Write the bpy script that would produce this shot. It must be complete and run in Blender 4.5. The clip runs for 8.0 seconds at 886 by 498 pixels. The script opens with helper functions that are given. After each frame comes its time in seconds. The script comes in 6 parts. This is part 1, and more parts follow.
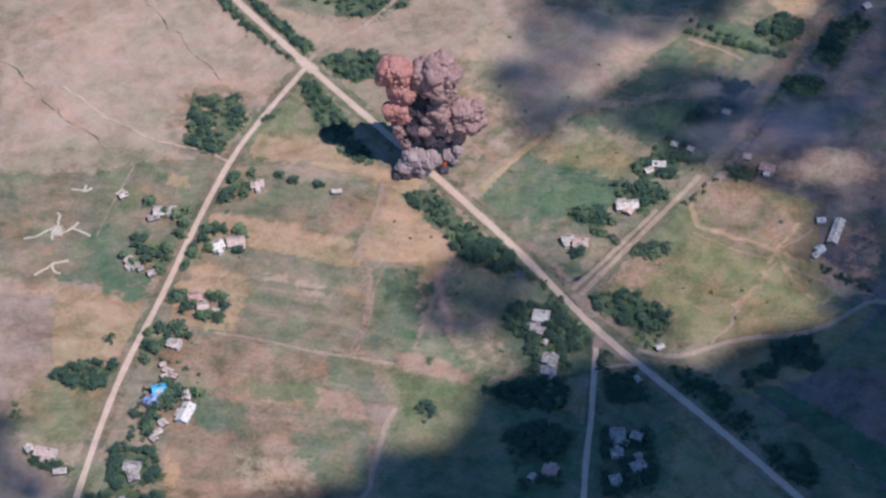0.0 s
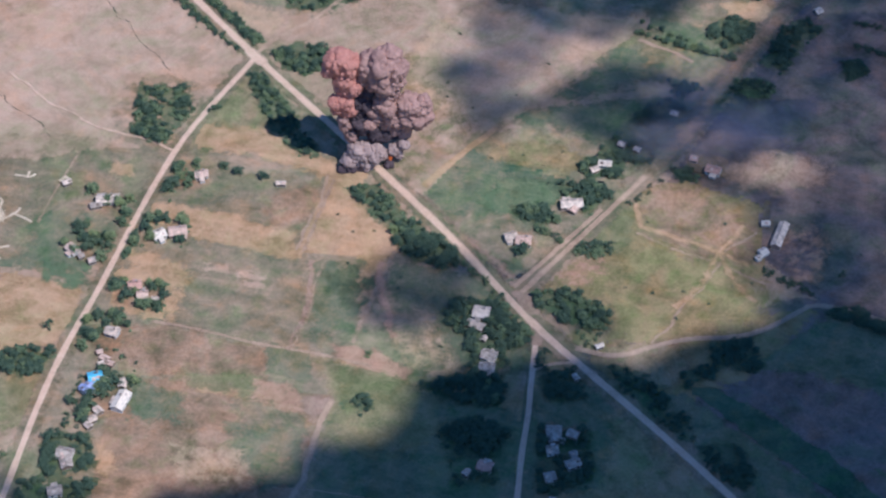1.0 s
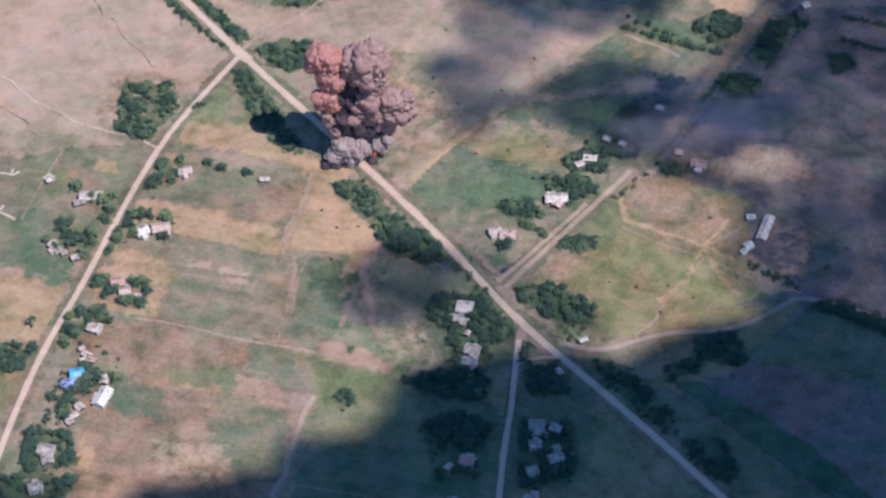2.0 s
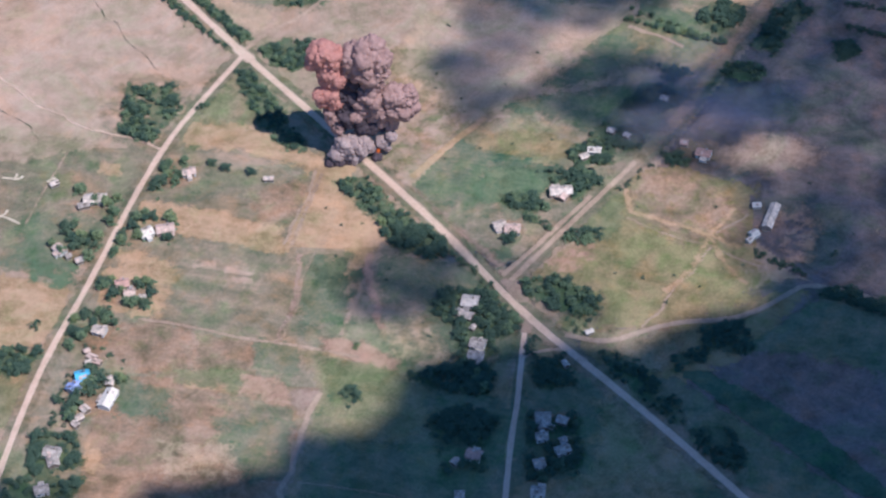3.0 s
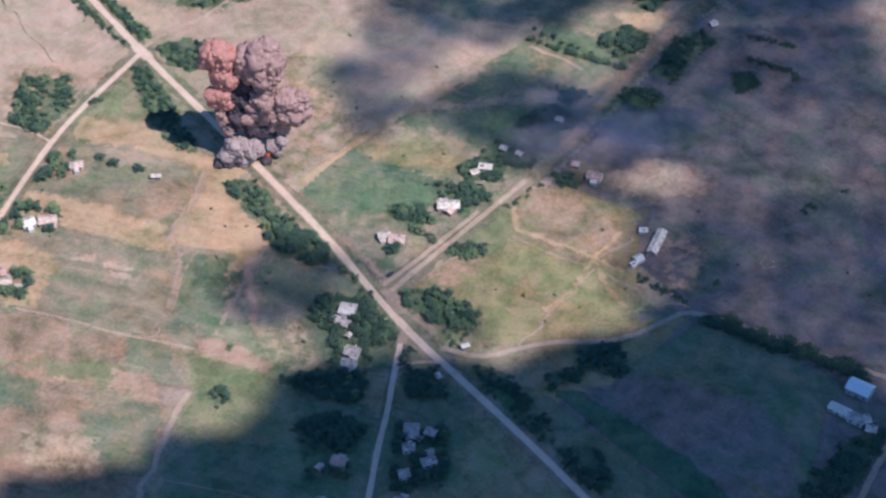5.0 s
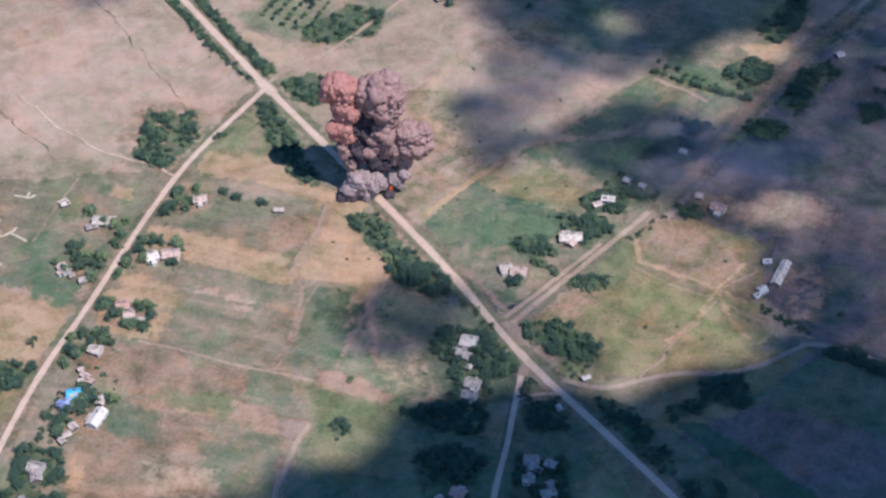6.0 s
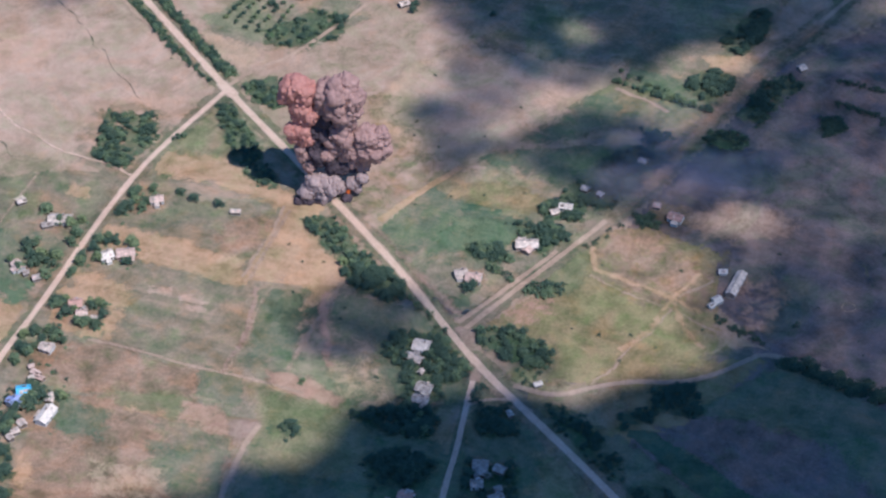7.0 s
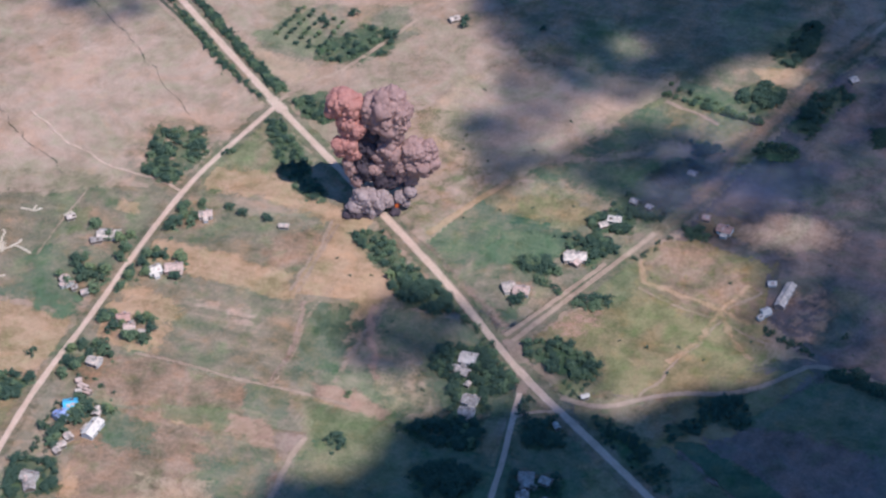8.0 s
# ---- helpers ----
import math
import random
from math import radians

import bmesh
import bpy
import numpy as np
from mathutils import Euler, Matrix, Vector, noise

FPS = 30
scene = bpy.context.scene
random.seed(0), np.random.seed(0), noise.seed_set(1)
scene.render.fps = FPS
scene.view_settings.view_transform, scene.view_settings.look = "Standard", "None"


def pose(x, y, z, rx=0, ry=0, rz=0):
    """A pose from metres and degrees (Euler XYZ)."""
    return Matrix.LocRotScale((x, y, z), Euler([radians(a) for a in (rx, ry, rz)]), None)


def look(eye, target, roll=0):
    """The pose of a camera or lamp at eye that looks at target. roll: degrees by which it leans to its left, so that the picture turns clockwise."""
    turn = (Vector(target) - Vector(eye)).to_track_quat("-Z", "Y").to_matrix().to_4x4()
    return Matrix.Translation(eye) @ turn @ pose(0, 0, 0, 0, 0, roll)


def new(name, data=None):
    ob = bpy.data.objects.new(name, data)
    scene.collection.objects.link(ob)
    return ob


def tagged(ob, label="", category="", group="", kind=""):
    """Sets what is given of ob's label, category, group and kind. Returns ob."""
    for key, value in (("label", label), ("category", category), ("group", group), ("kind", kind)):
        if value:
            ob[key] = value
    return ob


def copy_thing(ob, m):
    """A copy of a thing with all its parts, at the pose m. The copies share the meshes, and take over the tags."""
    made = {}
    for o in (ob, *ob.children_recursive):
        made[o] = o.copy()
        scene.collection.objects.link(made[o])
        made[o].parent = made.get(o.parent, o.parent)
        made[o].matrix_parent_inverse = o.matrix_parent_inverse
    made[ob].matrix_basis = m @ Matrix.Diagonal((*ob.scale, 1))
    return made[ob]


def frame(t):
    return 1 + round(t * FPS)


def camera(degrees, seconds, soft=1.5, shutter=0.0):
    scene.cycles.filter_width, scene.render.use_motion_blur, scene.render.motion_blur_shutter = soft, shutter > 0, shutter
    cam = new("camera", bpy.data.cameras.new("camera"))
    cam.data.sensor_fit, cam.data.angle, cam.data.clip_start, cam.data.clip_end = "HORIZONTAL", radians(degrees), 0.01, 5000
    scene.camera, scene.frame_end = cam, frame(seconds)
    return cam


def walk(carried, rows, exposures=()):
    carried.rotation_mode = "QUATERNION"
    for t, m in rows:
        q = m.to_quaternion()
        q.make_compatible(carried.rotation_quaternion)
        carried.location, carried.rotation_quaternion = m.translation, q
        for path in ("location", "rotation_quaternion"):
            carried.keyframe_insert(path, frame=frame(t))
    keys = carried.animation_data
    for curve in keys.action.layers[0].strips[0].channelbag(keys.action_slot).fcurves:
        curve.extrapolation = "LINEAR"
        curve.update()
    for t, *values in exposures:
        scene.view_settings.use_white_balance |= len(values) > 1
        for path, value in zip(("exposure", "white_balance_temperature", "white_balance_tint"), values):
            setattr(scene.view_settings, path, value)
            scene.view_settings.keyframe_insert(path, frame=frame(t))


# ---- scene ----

# ---------------------------------------------------------------- camera
cam = camera(18.0, 8.0, soft=2.4)
PATH = [
    (0, (56.88, -930.61, 1013.99), (-80.95, 54.61, 0), -3.19),
    (0.5, (65.94, -931.19, 1008.56), (-67.16, 54.29, 0), -2.40),
    (1, (75.00, -931.77, 1003.12), (-51.53, 53.24, 0), -1.37),
    (1.2, (78.62, -932.00, 1000.95), (-50.31, 52.75, 0), -1.38),
    (2.3, (98.54, -933.27, 988.99), (-42.28, 49.43, 0), -2.55),
    (2.5, (102.16, -933.50, 986.82), (-43.21, 48.54, 0), -3.00),
    (3, (111.19, -934.08, 981.38), (-45.07, 46.83, 0), -4.11),
    (3.5, (120.21, -934.66, 975.94), (-20.00, 49.63, 0), -1.79),
    (4, (129.21, -935.24, 970.50), (-17.81, 50.83, 0), -2.47),
    (4.5, (138.20, -935.82, 965.06), (10.22, 56.42, 0), 0.23),
    (4.8, (143.59, -936.16, 961.79), (16.90, 58.98, 0), 0.51),
    (5, (147.18, -936.39, 959.62), (12.03, 59.73, 0), 0.09),
    (5.2, (150.78, -936.63, 957.44), (-24.19, 64.82, 0), -0.85),
    (6.3, (170.55, -937.89, 945.46), (-55.89, 72.63, 0), -3.79),
    (6.5, (174.15, -938.12, 943.28), (-59.05, 73.03, 0), -4.50),
    (7, (183.14, -938.70, 937.83), (-30.67, 81.73, 0), -1.83),
    (7.5, (192.13, -939.28, 932.39), (-41.22, 82.00, 0), -4.03),
    (8, (201.12, -939.86, 926.94), (-56.47, 87.85, 0), -3.54),
]
walk(cam, [(t, look(eye, target, roll)) for t, eye, target, roll in PATH], [(0, -0.08, 4690, 13), (0.5, -0.12, 4690, 13), (1.2, -0.04, 4690, 13), (2.5, 0.08, 4690, 13), (4, 0.13, 4690, 13), (5, 0.2, 4690, 13), (6.5, 0.02, 4690, 13), (8, 0.0, 4690, 13)])

# ---------------------------------------------------------------- light
SUN_AZ = radians(121)      # clockwise from +y
SUN_EL = radians(58)
TO_SUN = Vector((math.sin(SUN_AZ) * math.cos(SUN_EL), math.cos(SUN_AZ) * math.cos(SUN_EL), math.sin(SUN_EL)))
world = bpy.data.worlds.new("world")
scene.world = world
world.use_nodes = True
wn = world.node_tree.nodes
sky = wn.new("ShaderNodeTexSky")
sky.sky_type, sky.sun_disc = "NISHITA", False
sky.sun_elevation, sky.sun_rotation = SUN_EL, SUN_AZ
sky.ozone_density, sky.air_density, sky.dust_density = 8.0, 1.25, 0.2
world.node_tree.links.new(sky.outputs[0], wn["Background"].inputs[0])
wn["Background"].inputs[1].default_value = 0.082
sun = new("sun", bpy.data.lights.new("sun", "SUN"))
sun.data.energy, sun.data.angle, sun.data.color = 4.55, radians(0.6), (1.0, 0.79, 0.575)
sun.matrix_world = look(tuple(TO_SUN * 500), (0, 0, 0))


# ---------------------------------------------------------------- materials
def node_mat(name):
    m = bpy.data.materials.new(name)
    m.use_nodes = True
    nt = m.node_tree
    return m, nt.nodes, nt.links, nt.nodes["Principled BSDF"], nt.nodes["Material Output"]


def world_noise(n, l, scale, detail=4.0, rough=0.55, stretch=None, turn=0.0, distort=0.0):
    """Noise in world metres; scale is features per metre."""
    geo = n.new("ShaderNodeNewGeometry")
    mp = n.new("ShaderNodeMapping")
    mp.vector_type = "TEXTURE"
    mp.inputs["Rotation"].default_value[2] = turn
    if stretch:
        mp.inputs["Scale"].default_value = (stretch[0], stretch[1], 1)
    l.new(geo.outputs["Position"], mp.inputs["Vector"])
    t = n.new("ShaderNodeTexNoise")
    t.inputs["Scale"].default_value, t.inputs["Detail"].default_value, t.inputs["Roughness"].default_value = scale, detail, rough
    t.inputs["Distortion"].default_value = distort
    l.new(mp.outputs[0], t.inputs["Vector"])
    return t.outputs["Fac"]


def ramp(n, l, fac, stops):
    r = n.new("ShaderNodeValToRGB")
    e = r.color_ramp.elements
    while len(e) < len(stops):
        e.new(0.5)
    for k, (pos, col) in enumerate(stops):
        e[k].position = pos
        e[k].color = (*col, 1) if isinstance(col, tuple) else (col, col, col, 1)
    l.new(fac, r.inputs[0])
    return r.outputs[0]


def blend(n, l, fac, a, b, mode="MIX"):
    m = n.new("ShaderNodeMix")
    m.data_type, m.blend_type = "RGBA", mode
    for sock, v in ((m.inputs[0], fac), (m.inputs[6], a), (m.inputs[7], b)):
        if isinstance(v, (int, float)):
            sock.default_value = v
        elif isinstance(v, tuple):
            sock.default_value = (*v, 1)
        else:
            l.new(v, sock)
    return m.outputs[2]


def maths(n, l, op, a, b=0.0, c=None):
    m = n.new("ShaderNodeMath")
    m.operation = op
    for sock, v in zip(m.inputs, (a, b, c)):
        if v is None:
            continue
        if isinstance(v, (int, float)):
            sock.default_value = v
        else:
            l.new(v, sock)
    return m.outputs[0]


def soil(name, low, mid, high, turn=0.0, row=0.14, cover=True, ragged=0.8, strength=1.0, damped=1.0):
    """Grass or bare soil: broad stains, tufts and faint rows along the direction of work."""
    m, n, l, b, out = node_mat(name)
    broad = world_noise(n, l, 0.03, 4, 0.6, distort=0.6)
    tuft = world_noise(n, l, 0.5, 5, 0.65)
    rows = world_noise(n, l, 0.2, 4, 0.6, stretch=(12.0, 1.0), turn=turn)
    strips = world_noise(n, l, 0.07, 3, 0.6, stretch=(9.0, 1.0), turn=turn, distort=1.2)
    patch = world_noise(n, l, 0.11, 5, 0.62, distort=0.4)
    mixed = maths(n, l, "ADD", maths(n, l, "MULTIPLY", broad, 0.4), maths(n, l, "MULTIPLY", tuft, 0.22))
    mixed = maths(n, l, "ADD", mixed, maths(n, l, "MULTIPLY", patch, 0.38))
    mixed = maths(n, l, "ADD", mixed, maths(n, l, "MULTIPLY", maths(n, l, "SUBTRACT", rows, 0.5), row * 0.5))
    mixed = maths(n, l, "ADD", mixed, maths(n, l, "MULTIPLY", maths(n, l, "SUBTRACT", strips, 0.5), row * 0.8))
    col = ramp(n, l, mixed, [(0.40, low), (0.5, mid), (0.60, high)])
    fine = world_noise(n, l, 1.7, 3, 0.7)
    col = blend(n, l, 0.65 * strength, col, ramp(n, l, fine, [(0.3, 0.35), (0.7, 0.68)]), "OVERLAY")
    weeds = world_noise(n, l, 0.085, 5, 0.6, distort=0.3)
    col = blend(n, l, damped * 0.9, col, ramp(n, l, weeds, [(0.36, (0.84, 0.97, 0.82)), (0.47, (1.0, 1.0, 1.0)), (0.54, (1.0, 1.0, 1.0)), (0.66, (1.1, 0.985, 0.885))]), "MULTIPLY")
    damp = world_noise(n, l, 0.021, 5, 0.6, distort=0.8)
    col = blend(n, l, damped, col, ramp(n, l, damp, [(0.38, (0.80, 0.97, 0.82)), (0.5, (1.0, 1.0, 1.0)), (0.62, (1.07, 0.967, 0.875))]), "MULTIPLY")
    l.new(col, b.inputs["Base Color"])
    b.inputs["Roughness"].default_value = 0.95
    b.inputs["Specular IOR Level"].default_value = 0.15
    bump = n.new("ShaderNodeBump")
    bump.inputs["Strength"].default_value, bump.inputs["Distance"].default_value = 0.6, 0.35
    l.new(tuft, bump.inputs["Height"])
    l.new(bump.outputs[0], b.inputs["Normal"])
    if cover:
        at = n.new("ShaderNodeAttribute")
        at.attribute_name = "cover"
        edge = world_noise(n, l, 0.13, 6, 0.68, distort=0.25)
        grain = world_noise(n, l, 2.4, 3, 0.75)
        s = maths(n, l, "ADD", at.outputs["Fac"], maths(n, l, "MULTIPLY", maths(n, l, "SUBTRACT", edge, 0.5), ragged * 2.3))
        s = maths(n, l, "ADD", s, maths(n, l, "MULTIPLY", maths(n, l, "SUBTRACT", grain, 0.5), 1.5))
        k = n.new("ShaderNodeMapRange")
        k.inputs["From Min"].default_value, k.inputs["From Max"].default_value = 0.48, 0.52
        l.new(s, k.inputs["Value"])
        clear = n.new("ShaderNodeBsdfTransparent")
        mx = n.new("ShaderNodeMixShader")
        l.new(k.outputs[0], mx.inputs[0])
        l.new(clear.outputs[0], mx.inputs[1])
        l.new(b.outputs[0], mx.inputs[2])
        l.new(mx.outputs[0], out.inputs["Surface"])
    return m


def plain(name, col, rough=0.8, vary=0.25, scale=0.8, metal=0.0, stripes=None):
    """Painted, plastered or sheeted surface with stains, and a shade of its own for each object."""
    m, n, l, b, out = node_mat(name)
    st = world_noise(n, l, scale, 4, 0.65)
    hi = tuple(min(1, c * (1 + vary)) for c in col)
    lo = tuple(c * (1 - 1.4 * vary) for c in col)
    c = ramp(n, l, st, [(0.3, lo), (0.55, col), (0.75, hi)])
    oi = n.new("ShaderNodeObjectInfo")
    c = blend(n, l, 0.4, c, ramp(n, l, oi.outputs["Random"], [(0.0, 0.38), (1.0, 0.62)]), "OVERLAY")
    l.new(c, b.inputs["Base Color"])
    b.inputs["Roughness"].default_value, b.inputs["Metallic"].default_value = rough, metal
    b.inputs["Specular IOR Level"].default_value = 0.3
    return m


def leaf_mat(name, dark, light):
    m, n, l, b, out = node_mat(name)
    oi = n.new("ShaderNodeObjectInfo")
    geo = n.new("ShaderNodeNewGeometry")
    c = ramp(n, l, geo.outputs["Random Per Island"], [(0.0, dark), (1.0, light)])
    c = blend(n, l, 0.55, c, ramp(n, l, oi.outputs["Random"], [(0.0, (0.30, 0.37, 0.37)), (0.5, (0.5, 0.5, 0.45)), (1.0, (0.70, 0.62, 0.42))]), "OVERLAY")
    l.new(c, b.inputs["Base Color"])
    b.inputs["Roughness"].default_value = 0.7
    b.inputs["Specular IOR Level"].default_value = 0.2
    return m


M = {
    "steppe": soil("dry_steppe_grass", (0.26, 0.2, 0.125), (0.385, 0.275, 0.185), (0.47, 0.34, 0.24), turn=0.75, cover=False, damped=0.6),
    "stubble": soil("pink_dry_stubble", (0.345, 0.252, 0.165), (0.45, 0.322, 0.222), (0.515, 0.372, 0.264), turn=0.97, row=0.14, damped=0.6),
    "peach": soil("peach_dry_grass", (0.30, 0.232, 0.138), (0.425, 0.31, 0.195), (0.50, 0.362, 0.238), turn=0.6, row=0.16, damped=0.5),
    "tan": soil("tan_dry_grass", (0.295, 0.203, 0.102), (0.44, 0.292, 0.165), (0.52, 0.352, 0.21), turn=-0.15, row=0.3, damped=0.5),
    "olive": soil("olive_pasture", (0.155, 0.145, 0.075), (0.275, 0.225, 0.128), (0.38, 0.288, 0.178), turn=0.97, row=0.14),
    "greygreen": soil("grey_green_fallow", (0.155, 0.152, 0.09), (0.275, 0.225, 0.148), (0.395, 0.295, 0.20), turn=-0.15, row=0.22),
    "green": soil("green_meadow", (0.1, 0.13, 0.075), (0.17, 0.18, 0.108), (0.265, 0.23, 0.145), turn=-0.15, row=0.2),
    "lush": soil("lush_green_grass", (0.055, 0.092, 0.056), (0.095, 0.135, 0.08), (0.15, 0.175, 0.10), turn=-0.56, row=0.12),
    "brown": soil("brown_ploughed_soil", (0.165, 0.127, 0.075), (0.295, 0.206, 0.13), (0.405, 0.28, 0.185), turn=-0.15, row=0.2),
    "sage": soil("grey_sage_fallow", (0.15, 0.142, 0.086), (0.25, 0.206, 0.131), (0.36, 0.27, 0.177), turn=-0.12, row=0.22),
    "straw": soil("yellow_straw_pasture", (0.165, 0.144, 0.066), (0.272, 0.213, 0.106), (0.37, 0.275, 0.145), turn=0.97, row=0.14),
    "umber": soil("dull_brown_fallow", (0.13, 0.112, 0.092), (0.21, 0.166, 0.142), (0.29, 0.215, 0.18), turn=-0.56, row=0.16),
    "dirt": soil("pale_trodden_dirt", (0.31, 0.22, 0.146), (0.42, 0.302, 0.203), (0.50, 0.365, 0.25), row=0.1, ragged=0.3, damped=0.15),
    "road": soil("worn_pale_asphalt", (0.52, 0.372, 0.258), (0.635, 0.455, 0.32), (0.70, 0.515, 0.37), row=0.1, ragged=0.15, strength=0.6, damped=0.15),
    "sand": soil("white_dug_sand", (0.46, 0.37, 0.245), (0.60, 0.495, 0.345), (0.70, 0.60, 0.44), row=0.1, ragged=0.25, damped=0.15),
    "gully": soil("dark_weedy_gully", (0.06, 0.07, 0.045), (0.11, 0.11, 0.075), (0.17, 0.15, 0.11), row=0.1, ragged=0.6),
    "clay": soil("bare_reddish_clay", (0.30, 0.19, 0.125), (0.42, 0.265, 0.175), (0.50, 0.33, 0.225), turn=-0.15, row=0.15, damped=0.4),
    "mauve": soil("dull_mauve_bare_earth", (0.22, 0.155, 0.108), (0.335, 0.238, 0.17), (0.42, 0.303, 0.22), turn=-0.15, row=0.15, damped=0.5),
    "pasture": soil("yellow_green_pasture", (0.135, 0.138, 0.066), (0.215, 0.20, 0.102), (0.30, 0.255, 0.14), turn=-0.4, row=0.12, damped=0.7),
    "fresh": soil("fresh_green_crop", (0.09, 0.138, 0.07), (0.135, 0.18, 0.095), (0.195, 0.222, 0.12), turn=-0.56, row=0.14, damped=0.5),
    # undergrowth green with the shade below crowns mixed into its colour
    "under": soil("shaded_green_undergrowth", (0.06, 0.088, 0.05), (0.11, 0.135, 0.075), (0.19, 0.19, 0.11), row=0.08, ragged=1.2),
    "verge": soil("weedy_road_verge", (0.11, 0.115, 0.065), (0.23, 0.19, 0.12), (0.35, 0.26, 0.175), row=0.2, ragged=1.2),
    "bark": plain("bark", (0.10, 0.075, 0.055), 0.9),
    "leaf": leaf_mat("leaf", (0.08, 0.126, 0.07), (0.225, 0.275, 0.14)),
    "leaf_dark": leaf_mat("dark_leaf", (0.045, 0.082, 0.058), (0.115, 0.155, 0.095)),
    "slate_grey": plain("weathered_fibre_cement_sheet", (0.44, 0.375, 0.31), 0.85, 0.4, 0.5),
    "slate_white": plain("pale_fibre_cement_sheet", (0.68, 0.56, 0.44), 0.8, 0.35, 0.5),
    "roof_red": plain("faded_red_tile", (0.60, 0.37, 0.28), 0.85),
    "roof_tan": plain("pinkish_tile", (0.66, 0.48, 0.37), 0.85),
    "roof_blue": plain("bright_blue_sheet_metal", (0.15, 0.50, 0.72), 0.45, 0.12),
    "roof_violet": plain("violet_blue_sheet_metal", (0.37, 0.43, 0.68), 0.5, 0.15),
    "roof_white": plain("white_sheet_metal", (0.80, 0.70, 0.56), 0.55, 0.22),
    "roof_steel": plain("galvanised_sheet", (0.84, 0.81, 0.75), 0.5, 0.1),
    "wall_white": plain("whitewashed_plaster", (0.66, 0.62, 0.55), 0.9),
    "wall_brick": plain("tan_brickwork", (0.42, 0.29, 0.21), 0.9),
    "wood": plain("grey_wood", (0.20, 0.155, 0.115), 0.85),
    "paint": plain("pale_painted_wood", (0.55, 0.56, 0.55), 0.6),
    "concrete": plain("stained_concrete", (0.38, 0.36, 0.33), 0.9),
}
gm, _, _, gb, _ = node_mat("window_glass")
gb.inputs["Base Color"].default_value = (0.05, 0.07, 0.08, 1)
gb.inputs["Roughness"].default_value = 0.08
M["glass"] = gm


# ---------------------------------------------------------------- builders
def part(name, bm, material, parent=None, label=""):
    me = bpy.data.meshes.new(name)
    bm.to_mesh(me)
    bm.free()
    me.materials.append(material)
    ob = new(name, me)
    if parent:
        ob.parent = parent
    if label:
        ob["label"] = label
    return ob


def resample(pts, step, closed):
    out = []
    n = len(pts)
    for k in range(n if closed else n - 1):
        a, b = Vector(pts[k]).to_2d(), Vector(pts[(k + 1) % n]).to_2d()
        c = max(1, round((b - a).length / step))
        out += [a.lerp(b, j / c) for j in range(c)]
    if not closed:
        out.append(Vector(pts[-1]).to_2d())
    return out


def smooth_line(pts, rounds=2):
    p = [Vector(q).to_2d() for q in pts]
    for _ in range(rounds):
        q = [p[0]]
        for a, b in zip(p, p[1:]):
            q += [a.lerp(b, 0.25), a.lerp(b, 0.75)]
        q.append(p[-1])
        p = q
    return p


def wiggle(pts, amp, step=4.0):
    """A winding line: the given course with small bends."""
    line = resample(pts, step, False)
    return [(p[0] + amp * noise.noise((p[0] * 0.11, p[1] * 0.11, 1.3)) + 0.5 * amp * noise.noise((p[0] * 0.3, p[1] * 0.3, 4.1)), p[1] + amp * noise.noise((p[0] * 0.11, p[1] * 0.11, 8.7)) + 0.5 * amp * noise.noise((p[0] * 0.3, p[1] * 0.3, 2.9))) for p in line]


CELL = 2.0
SPAN = (-440.0, -340.0, 440.0, 440.0)
GX, GY = np.meshgrid(np.arange(SPAN[0], SPAN[2] + 1, CELL), np.arange(SPAN[1], SPAN[3] + 1, CELL), indexing="ij")
LAID = np.zeros((GX.shape[0] - 1, GX.shape[1] - 1), int)     # soft layers already above each cell
FIELDS = []
DECKS = {"field": (0.01, np.zeros(LAID.shape, int)), "undergrowth": (0.16, np.zeros(LAID.shape, int)), "road": (0.19, np.zeros(LAID.shape, int))}


def lift(deck, cells, within=None):
    """The height of a new sheet: 4 mm above the highest of its deck in those cells."""
    base, level = DECKS[deck]
    part_of = level[cells]
    mask = np.ones(part_of.shape, bool) if within is None else within
    top = int(part_of[mask].max()) + 1 if mask.any() else 1
    part_of[mask] = top
    level[cells] = part_of
    return base + 0.004 * top


def spread(pts, fringe):
    """The part of the grid round an outline, and how far inside it (in metres) each corner of a cell lies."""
    poly = np.array(pts, float)
    lo = np.maximum(((poly.min(0) - fringe - SPAN[:2]) / CELL).astype(int), 0)
    hi = np.minimum(((poly.max(0) + fringe - SPAN[:2]) / CELL).astype(int) + 2, GX.shape)
    gx, gy = GX[lo[0]:hi[0], lo[1]:hi[1]], GY[lo[0]:hi[0], lo[1]:hi[1]]
    far = np.full(gx.shape, 1e9)
    odd = np.zeros(gx.shape, bool)
    for (x0, y0), (x1, y1) in zip(poly, np.roll(poly, -1, 0)):
        dx, dy = x1 - x0, y1 - y0
        k = np.clip(((gx - x0) * dx + (gy - y0) * dy) / (dx * dx + dy * dy + 1e-9), 0, 1)
        far = np.minimum(far, np.hypot(gx - x0 - k * dx, gy - y0 - k * dy))
        if y0 != y1:
            odd ^= ((y0 > gy) != (y1 > gy)) & (gx < dx * (gy - y0) / dy + x0)
    return lo, hi, np.where(odd, far, -far)


def field(name, pts, mat, label, fringe=10.0, strength=1.0, category="field", deck="field"):
    """A patch of ground cover, laid by lay_fields()."""
    fringe *= 0.8
    lo, hi, depth = spread(pts, fringe)
    z = lift(deck, (slice(lo[0], hi[0] - 1), slice(lo[1], hi[1] - 1)), depth[:-1, :-1] > -fringe * 0.5 - 2 * CELL)
    FIELDS.append((name, mat, label, fringe, strength, category, z, lo, hi, depth))


